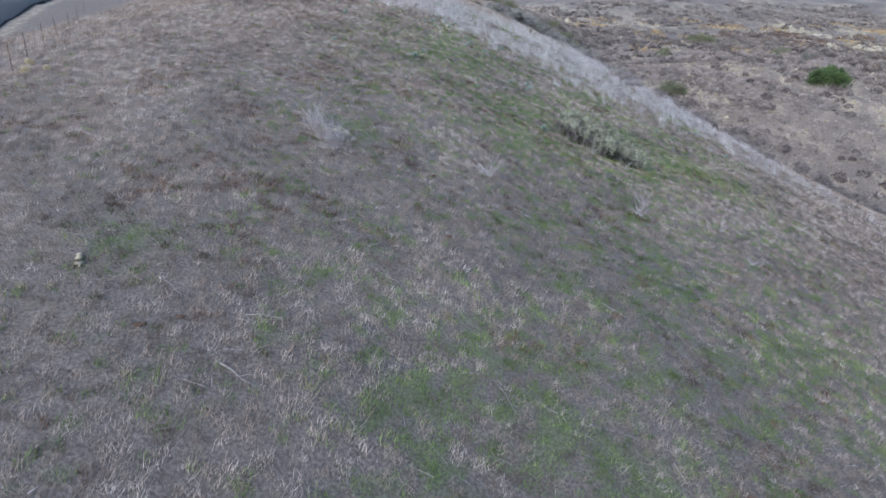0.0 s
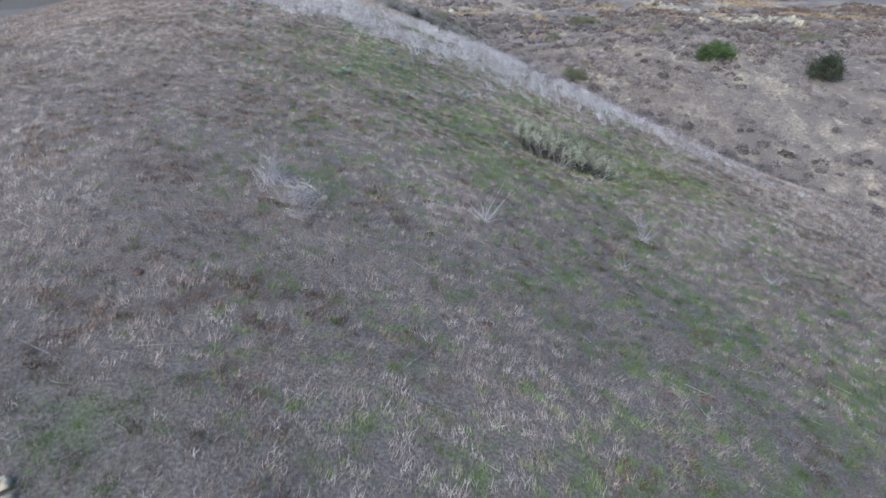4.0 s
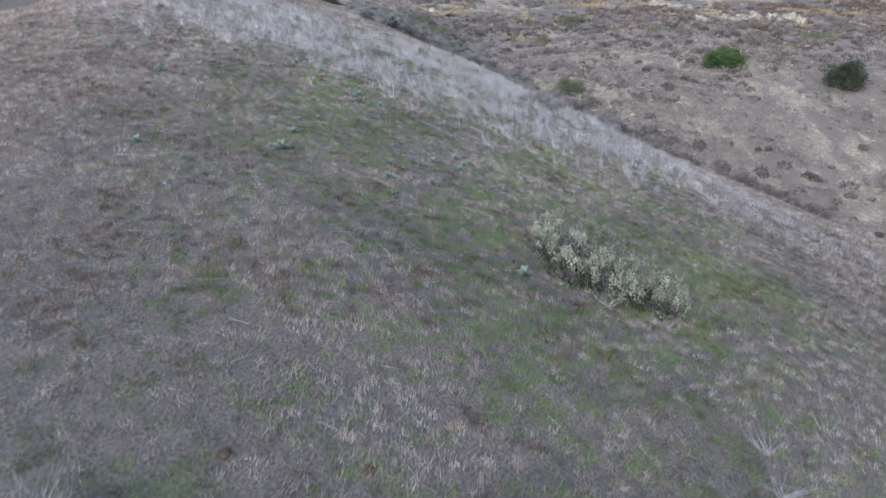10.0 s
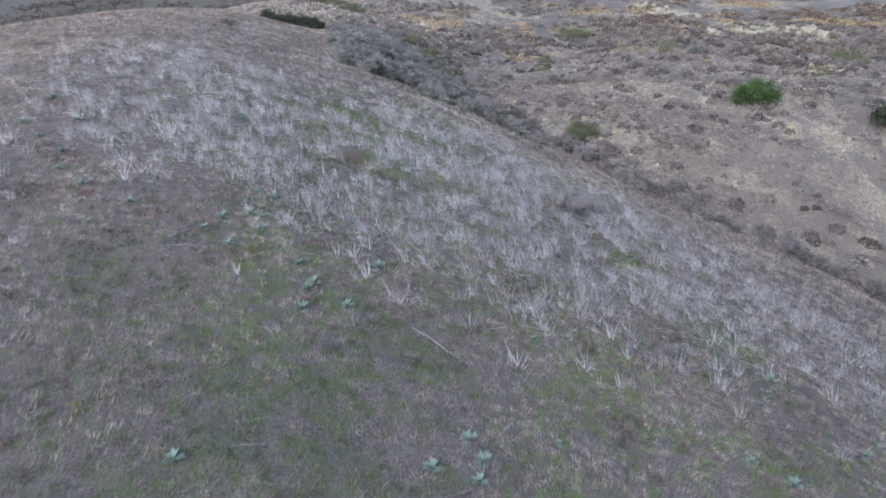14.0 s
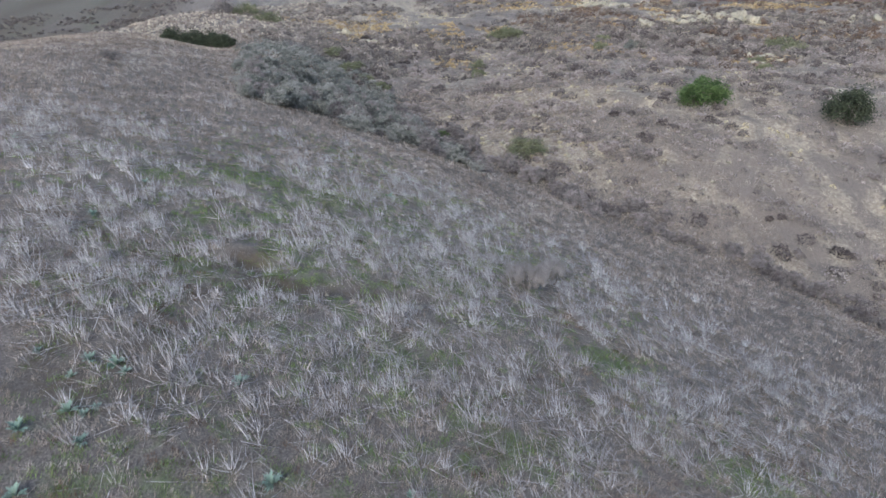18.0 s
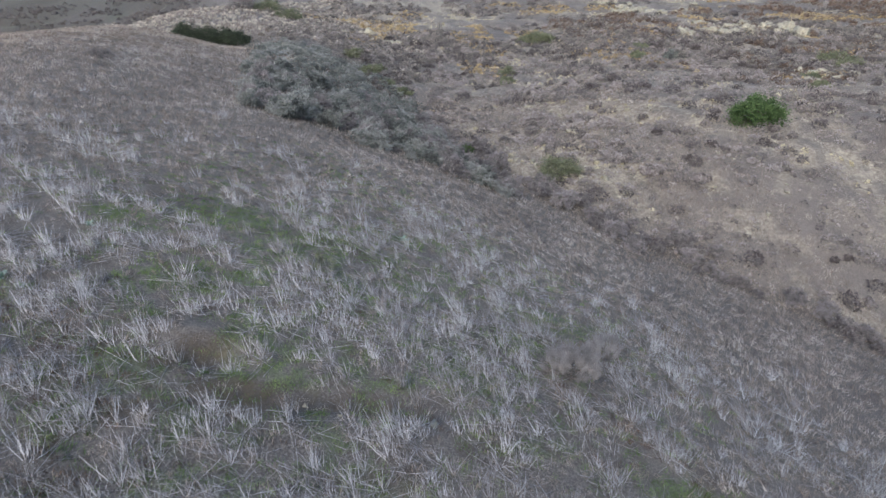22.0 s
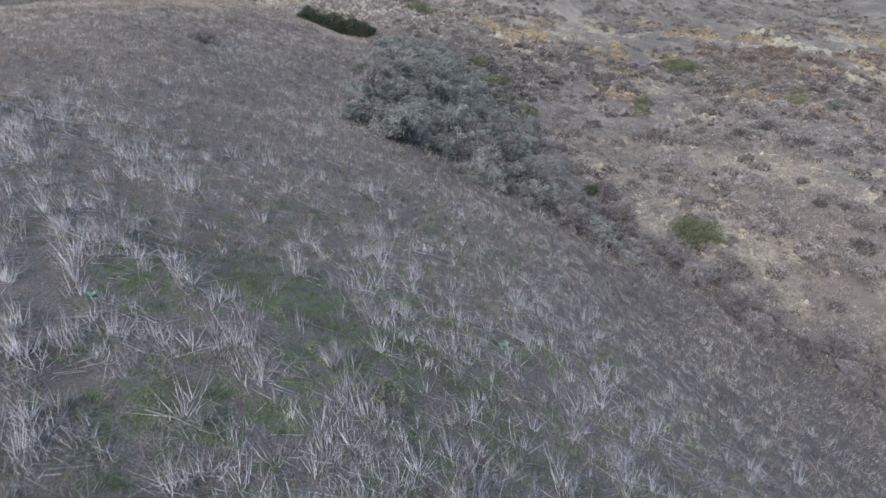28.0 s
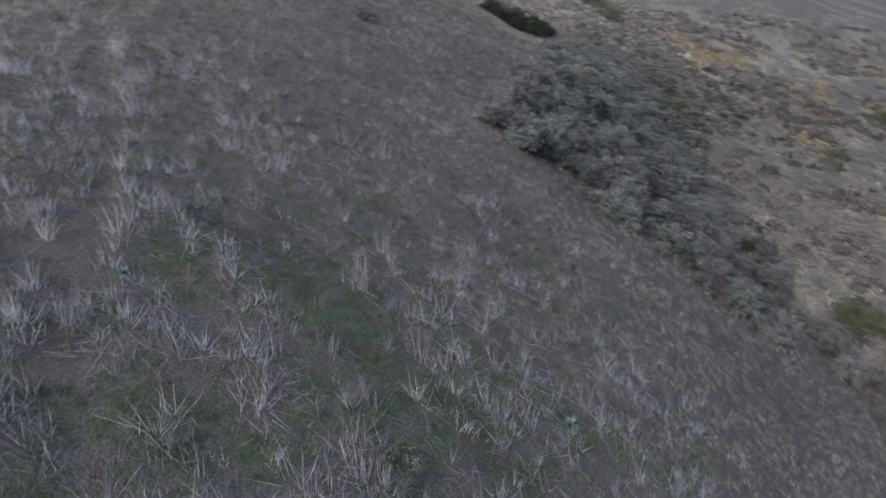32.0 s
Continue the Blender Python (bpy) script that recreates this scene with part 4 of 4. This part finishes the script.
silver_bush()
plume_bush(28.4, 114.6, 2.2, 2.0, 2.3, 8, "dead-looking pale grey twiggy bush on the slope", 60, 0.34)
plume_bush(32.4, 117.8, 1.5, 1.4, 2.2, 18, "smaller pale tan twiggy bush on the slope", 34, 0.45)
dead_brush()
for sx, sy, size, seed in ((-12.9, 21.9, (0.17, 0.14, 0.13), 1), (-12.75, 21.55, (0.13, 0.12, 0.09), 2), (-13.05, 22.1, (0.08, 0.08, 0.07), 3), (-5.6, 40.2, (0.22, 0.2, 0.24), 4),
                           (-5.9, 39.9, (0.15, 0.12, 0.12), 5), (-8.1, 41.9, (0.22, 0.16, 0.16), 6), (-3.6, 39.6, (0.10, 0.12, 0.1), 7), (13.4, 108.6, (0.1, 0.1, 0.1), 8),
                           (11.9, 109.4, (0.12, 0.09, 0.09), 9), (17.8, 108.3, (0.35, 0.2, 0.13), 10)):
    stone(sx, sy, size, seed, group="stones in the grass")
for sx, sy, size, seed in ((-9.6, 18.8, (0.2, 0.17, 0.06), 11), (-3.1, 42.3, (0.28, 0.22, 0.08), 12), (-8.6, 19.6, (0.15, 0.13, 0.05), 13), (-0.9, 44.3, (0.22, 0.2, 0.07), 14),
                           (-0.8, 38.3, (0.26, 0.22, 0.08), 15), (-12.2, 31.9, (0.28, 0.2, 0.06), 16), (-8.6, 31.3, (0.3, 0.22, 0.06), 17), (-0.3, 42.6, (0.3, 0.26, 0.06), 18), (-0.3, 40.8, (0.24, 0.2, 0.06), 19),
                           (0.2, 30.5, (0.24, 0.2, 0.06), 20), (-4.7, 44.6, (0.24, 0.2, 0.06), 21)):
    stone(sx, sy, size, seed, "low dark brown dung lying on the turf", DUNG, "dung", "dung on the turf", "dung", 0.25, 0.45)
star_plant(2.7, 41.6, 1.5, 34, 61, "star-shaped bleached dead plant with stiff stems")
star_plant(13.7, 45.0, 1.3, 18, 62, "leaning bleached dead plant on the slope")
star_plant(14.6, 47.2, 1.0, 22, 63, "low bleached dead plant on the slope")
star_plant(20.4, 46.8, 1.0, 20, 64, "low bleached dead plant on the slope")
star_plant(21.0, 42.0, 0.9, 20, 65, "low bleached dead plant on the slope")
star_plant(9.9, 39.6, 0.8, 16, 66, "low bleached dead plant on the slope")
star_plant(4.0, 99.2, 1.5, 34, 67, "tall bleached bunch of dead stems")
star_plant(12.8, 58.1, 1.1, 24, 68, "bleached dead stems at the foot of a bush")
star_plant(15.5, 56.6, 0.9, 18, 69, "bleached dead stems at the foot of a bush")
star_plant(19.0, 49.0, 0.8, 14, 70, "low bleached dead plant on the slope")
for i, (xa, ya, xb, yb, th) in enumerate([(8.0, 86.7, 10.4, 84.4, 0.05), (7.3, 88.8, 8.2, 90.0, 0.035), (22.0, 92.7, 24.7, 92.6, 0.05), (5.6, 93.0, 7.0, 94.2, 0.035),
                                          (-6.7, 20.4, -5.3, 20.7, 0.03), (-6.9, 20.1, -6.1, 19.8, 0.022), (-6.9, 17.8, -5.5, 16.9, 0.035), (-14.1, 23.5, -12.9, 23.2, 0.018),
                                          (11.6, 30.6, 13.0, 30.2, 0.02), (-10.1, 21.6, -8.6, 20.5, 0.018), (1.9, 20.6, 2.9, 18.6, 0.018), (5.0, 119.8, 8.3, 119.2, 0.03), (-9.4, 42.8, -10.1, 40.7, 0.018), (-7.0, 40.8, -6.6, 43.4, 0.014)]):
    fallen_branch(xa, ya, xb, yb, th, 80 + i)
thistles()
fence()
road()


# ---- the gully and the hillside across it ----
def placed(ob, x, y, scale, sink=0.05):
    return copy_thing(ob, Matrix.LocRotScale((x, y, float(ground_z(x, y)) - sink), Euler((0, 0, rng.uniform(0, 6.28))), Vector(scale)))


def gully_scrub():
    made = []
    for k in range(6):
        grey = k in (1, 4)
        ob = shrub("sage_shrub", 12.0 + 4 * k, 181.0, 1.15, 1.1, 1.6, GREY_TWIG if grey else SAGE_LEAF,
                   "rounded leafless grey shrub in the gully thicket" if grey else "rounded grey-green sage shrub in the gully thicket", "shrub", 48, 60, 0.095, 200 + k, 5, 0.03,
                   group="gully scrub", floor=0.05, puff=0.14)
        made.append(ob)
    x, y = scatter(8, 95, 118, 292, 2.7, gully_cover)
    order = np.argsort(y)
    for i in order[:294]:
        s = rng.uniform(0.6, 1.8)
        bare = x[i] > 44 or (y[i] > 168 and rng.random() < 0.35)
        placed(made[int(rng.choice([1, 4] if bare else [0, 2, 3, 5]))], float(x[i]), float(y[i]), (s * rng.uniform(0.85, 1.2), s, s * rng.uniform(0.8, 1.2)))
    far = order[294:]
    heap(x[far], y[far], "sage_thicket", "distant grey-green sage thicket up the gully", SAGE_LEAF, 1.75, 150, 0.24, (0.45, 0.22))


def heap(x, y, name, label, mat, size, per, leaf, tone):
    """Many low far-off bushes of one sort, too many to count, in one object."""
    pts, tones = [], []
    for px, py in zip(x, y):
        s, t0 = size * rng.uniform(0.55, 1.4), rng.normal(*tone)
        d = rng.normal(size=(per, 3))
        d /= np.linalg.norm(d, axis=1, keepdims=True)
        d[:, 2] = np.abs(d[:, 2])
        q = d * rng.uniform(0.6, 1.05, (per, 1)) * (s, s, s * 0.95) + (px, py, float(ground_z(px, py)))
        # tops paler, skirts darker: light from above put into the tone
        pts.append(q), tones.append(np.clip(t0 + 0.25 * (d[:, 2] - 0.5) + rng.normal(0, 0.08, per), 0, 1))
    q = np.concatenate(pts)
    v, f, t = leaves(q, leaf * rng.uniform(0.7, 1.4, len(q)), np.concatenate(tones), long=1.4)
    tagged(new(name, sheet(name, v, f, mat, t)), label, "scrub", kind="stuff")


def far_scrub():
    def back(x, y):
        return 0.8 * np.clip(1.2 * hump(x, y, 58, 312, 32, 34) + 1.1 * hump(x, y, 52, 275, 14, 30) + 1.2 * hump(x, y, 165, 300, 85, 46, -12) + 0.8 * hump(x, y, 215, 240, 55, 34) + 0.35 * (y > 395), 0, 1) * (wave(x, y * 0.5, 9, 81) > -0.2)
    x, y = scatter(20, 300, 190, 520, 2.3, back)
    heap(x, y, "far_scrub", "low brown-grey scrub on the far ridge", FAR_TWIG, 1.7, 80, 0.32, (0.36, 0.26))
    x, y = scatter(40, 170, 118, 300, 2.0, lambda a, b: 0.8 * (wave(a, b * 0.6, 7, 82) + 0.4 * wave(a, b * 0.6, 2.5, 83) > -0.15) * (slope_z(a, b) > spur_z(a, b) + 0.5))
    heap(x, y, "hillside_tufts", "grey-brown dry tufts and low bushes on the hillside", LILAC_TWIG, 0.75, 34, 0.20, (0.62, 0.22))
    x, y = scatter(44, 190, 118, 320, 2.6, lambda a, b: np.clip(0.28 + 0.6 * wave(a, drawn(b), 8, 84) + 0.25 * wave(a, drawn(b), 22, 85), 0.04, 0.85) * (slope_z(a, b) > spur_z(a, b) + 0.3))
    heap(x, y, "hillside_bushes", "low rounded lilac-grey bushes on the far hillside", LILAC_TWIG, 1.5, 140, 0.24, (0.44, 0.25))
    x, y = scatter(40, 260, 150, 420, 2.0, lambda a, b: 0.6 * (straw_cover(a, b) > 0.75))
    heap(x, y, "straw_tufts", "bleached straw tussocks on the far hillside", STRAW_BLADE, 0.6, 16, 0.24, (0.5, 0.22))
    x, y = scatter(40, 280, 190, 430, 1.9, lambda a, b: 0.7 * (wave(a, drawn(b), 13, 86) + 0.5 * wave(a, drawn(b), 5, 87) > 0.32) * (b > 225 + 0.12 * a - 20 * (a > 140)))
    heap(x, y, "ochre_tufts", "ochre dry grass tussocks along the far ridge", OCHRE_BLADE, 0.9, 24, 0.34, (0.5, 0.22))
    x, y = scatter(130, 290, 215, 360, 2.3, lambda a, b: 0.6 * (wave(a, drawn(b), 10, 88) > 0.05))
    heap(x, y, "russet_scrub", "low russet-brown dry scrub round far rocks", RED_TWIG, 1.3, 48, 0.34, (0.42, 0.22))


def valley_growth():
    """Tussocks and dark scrub in the valley beyond the spur's end."""
    x, y = scatter(-50, 70, 292, 540, 2.6, lambda a, b: 0.75 * (ground_z(a, b) > -19))
    heap(x, y, "valley_tussocks", "pale dry tussocks in the valley beyond the spur", HILL_BLADE, 1.0, 18, 0.42, (0.5, 0.25))
    x, y = scatter(-220, -4, 390, 760, 5.0, lambda a, b: np.clip(0.4 + 0.8 * wave(a, b * 0.4, 22, 95), 0.1, 0.9) * (ground_z(a, b) < -15))
    heap(x, y, "valley_scrub", "dark low scrub over the far valley floor", FAR_TWIG, 1.9, 20, 0.8, (0.12, 0.12))
    for bx, by, w, h, sd in ((40.2, 254.6, 2.6, 2.0, 60), (43.3, 248.7, 2.4, 1.8, 61), (46.3, 243.1, 2.4, 1.8, 62), (39, 270, 3.0, 2.2, 63), (44, 262, 2.4, 1.8, 64)):
        shrub("olive_bush", bx, by, w, w * 0.85, h, OLIVE_LEAF, "olive green bush up the gully side", "bush", 44, 44, 0.2, sd, 5, 0.05, group="olive bushes up the gully")


def hillside_grass():
    """Coarse dry grass that clothes the hillside across the gully."""
    x, y = scatter(38, 240, 112, 330, 1.25, lambda a, b: 0.75 * (slope_z(a, b) > spur_z(a, b) - 0.5) * (0.6 + 0.5 * wave(a, b * 0.6, 6, 91)))
    v, f, t = blades(*turf(x, y, 12, 0.45, 0.42, 0.032))
    tagged(new("hillside_grass", sheet("hillside_grass", v, f, HILL_BLADE, t)), "coarse bleached dry grass on the far hillside", "grass", kind="stuff")


def outcrops():
    """Pale rock showing through the far slope."""
    k = 0
    for cx, cy, n, spread, size in ((52, 334, 5, 3.0, 2.2), (60, 318, 4, 3.0, 1.4), (66, 300, 3, 3, 1.2), (57, 270, 6, 3.0, 1.5), (186, 310, 16, 5, 1.9), (200, 298, 16, 5, 1.9),
                                    (172, 308, 7, 5, 1.8), (191, 380, 12, 9, 1.8), (165, 300, 8, 4, 1.4), (181, 303, 8, 4, 1.5), (191, 405, 8, 5, 1.8), (158, 232, 9, 5, 1.6), (150, 222, 7, 5, 1.3), (79, 182, 5, 7, 0.45), (84, 190, 5, 8, 0.4),
                                    (73, 215, 4, 5, 0.5), (60, 176, 4, 6, 0.4), (92, 170, 5, 8, 0.45), (218, 262, 8, 6, 1.8), (163, 299, 7, 2.2, 1.9), (178, 302, 8, 2.4, 2.2), (189, 298, 9, 2.2, 2.2), (197, 285, 8, 2.2, 2.0), (151, 295, 5, 2.0, 1.3),
                                    (180, 376, 7, 4, 2.0), (122, 195, 9, 2.6, 0.9), (123, 189, 6, 2.2, 0.8), (70, 223, 7, 2.6, 0.7), (70, 201, 6, 2.4, 0.6), (57, 190.5, 6, 1.6, 0.55), (65, 184, 6, 2.0, 0.55)):
        for _ in range(n):
            k += 1
            s = size * rng.uniform(0.35, 1.0)
            stone(cx + rng.normal(0, spread), cy + rng.normal(0, spread), (s * rng.uniform(0.8, 1.5), s, s * rng.uniform(0.5, 1.0)), 100 + k,
                  "pale cream rock of an outcrop on the far hillside", PALE_ROCK, "outcrop_rock", "outcrop rocks", "rock", 0.35)


gully_scrub()
far_scrub()
valley_growth()
hillside_grass()
outcrops()
shrub("green_oak", 105, 191, 4.8, 4.4, 4.8, OAK_LEAF, "rounded bright green shrub-oak on the far hillside", "tree", 120, 70, 0.25, 5, 7, 0.16, trunk="trunk", foliage="crown")
shrub("dark_oak", 129.0, 175.5, 4.5, 4.4, 7.2, DARK_LEAF, "dark green bushy oak on the far hillside", "tree", 84, 70, 0.27, 6, 8, 0.2, trunk="trunk", foliage="crown")
shrub("olive_bush", 60.0, 184.5, 3.9, 3.0, 3.0, OLIVE_LEAF, "olive green bush at the gully edge", "bush", 90, 60, 0.16, 9, 7, 0.07)
shrub("green_bush", 48.6, 200.5, 1.8, 1.5, 1.5, OAK_LEAF, "small fresh green bush in the gully", "bush", 40, 40, 0.13, 10, 5, 0.04)
shrub("olive_bush", 112, 316, 7.0, 5.0, 3.6, OLIVE_LEAF, "spreading olive green bush on the far ridge", "bush", 90, 50, 0.3, 11, 7, 0.08)
shrub("olive_bush", 82, 266, 2.6, 2.4, 2.6, OLIVE_LEAF, "small olive green bush on the far hillside", "bush", 50, 40, 0.2, 12, 6, 0.06)
shrub("olive_bush", 176, 246, 5.5, 4.0, 2.6, OLIVE_LEAF, "low olive green bush among far rocks", "bush", 70, 45, 0.28, 13, 6, 0.07)
shrub("olive_bush", 148, 224, 3.0, 2.5, 2.0, OLIVE_LEAF, "low olive green bush among far rocks", "bush", 45, 40, 0.2, 14, 6, 0.06)
for hx, hy, s, sd in ((-3.5, 286.5, 1.0, 15), (1.5, 285, 1.1, 16), (6.5, 283, 0.95, 17), (10.5, 280, 0.75, 19)):
    shrub("dark_thicket_bush", hx, hy, 4.2 * s, 3.0 * s, 4.4 * s, DARK_LEAF, "dark evergreen bush in a row at the spur's end", "bush", 70, 60, 0.22, sd, 6, 0.08, group="dark bushes at the spur's end")
shrub("lone_bush", -8.0, 188, 2.0, 1.4, 1.3, GREY_TWIG, "lone low grey bush on the open crest", "bush", 45, 40, 0.12, 20, 6, 0.03)
shrub("lone_bush", -22, 330, 2.2, 1.8, 1.5, GREY_TWIG, "lone low grey bush beyond the crest", "bush", 40, 36, 0.2, 21, 6, 0.04)
shrub("mustard_bush", 14.6, 124, 0.8, 0.7, 1.6, OLIVE_LEAF, "tall thin olive mustard plant among stalks", "plant", 22, 22, 0.08, 22, 6, 0.02)
shrub("round_tree", 4, 486, 6.0, 6.0, 6.5, OAK_LEAF, "small round green tree in the far valley", "tree", 90, 50, 0.4, 23, 6, 0.2, trunk="trunk", foliage="crown")
shrub("grey_tree", 13.3, 400, 6.0, 5.5, 7.0, GREY_TWIG, "leafless grey-brown thicket tree in the gully head", "tree", 60, 50, 0.26, 24, 8, 0.08, trunk="trunk", foliage="crown")
shrub("olive_tree", 23, 404, 7.0, 6.0, 4.5, OLIVE_LEAF, "olive willow thicket in the gully head", "tree", 70, 50, 0.28, 25, 7, 0.08, trunk="trunk", foliage="crown")
shrub("olive_tree", 30, 372, 6.0, 5.0, 4.0, OLIVE_LEAF, "olive willow thicket in the gully head", "tree", 60, 50, 0.26, 26, 7, 0.07, trunk="trunk", foliage="crown")

for bx, by, w, h, leaf, sd in ((137, 268, 3.0, 2.6, SAGE_LEAF, 40), (136.7, 240.6, 4.5, 2.0, LILAC_TWIG, 41), (128, 243, 3.5, 1.8, LILAC_TWIG, 42), (144, 237, 3.5, 1.8, LILAC_TWIG, 43), (166, 205, 6.0, 3.2, LILAC_TWIG, 44),
                              (158, 198, 4.5, 2.6, LILAC_TWIG, 45), (190, 262, 5.0, 2.6, LILAC_TWIG, 46), (125, 268, 2.6, 2.0, OLIVE_LEAF, 47), (58, 305, 3.2, 2.2, LILAC_TWIG, 48), (50, 318, 3.4, 2.2, LILAC_TWIG, 49),
                              (66, 292, 2.6, 1.9, LILAC_TWIG, 50), (76, 236, 2.4, 1.5, LILAC_TWIG, 51), (74, 205, 2.0, 1.5, LILAC_TWIG, 52), (92, 222, 2.2, 1.4, LILAC_TWIG, 53), (64, 199, 2.0, 1.4, LILAC_TWIG, 54),
                              (68, 210.6, 3.6, 1.5, LILAC_TWIG, 55), (76, 222, 2.0, 1.6, FAR_TWIG, 56), (73.6, 228.4, 1.8, 1.4, FAR_TWIG, 57), (72.9, 186.8, 1.9, 1.2, LILAC_TWIG, 58), (76.2, 180.6, 2.4, 1.3, LILAC_TWIG, 59),
                              (77.5, 200.6, 2.6, 1.3, LILAC_TWIG, 70), (82.8, 176.3, 1.8, 1.2, LILAC_TWIG, 71), (139, 268.4, 3.0, 2.6, FAR_TWIG, 72), (125.7, 231.4, 5.0, 2.2, LILAC_TWIG, 73), (140.3, 305.2, 2.4, 2.8, FAR_TWIG, 74),
                              (171.7, 235.6, 4.0, 2.0, OLIVE_LEAF, 75), (140.4, 212.6, 2.6, 1.6, OLIVE_LEAF, 76), (76.9, 252.2, 1.9, 1.9, OLIVE_LEAF, 77), (134.8, 282.8, 3.0, 1.8, OLIVE_LEAF, 78)):
    shrub("hillside_bush", bx, by, w, w * 0.8, h, leaf, "rounded grey-green bush on the far hillside" if leaf == SAGE_LEAF else
          "small olive green bush on the far hillside" if leaf == OLIVE_LEAF else "rounded leafless lilac-grey bush on the far hillside", "bush", 60, 46, 0.24, sd, 6, 0.05, group="bushes on the hillside")
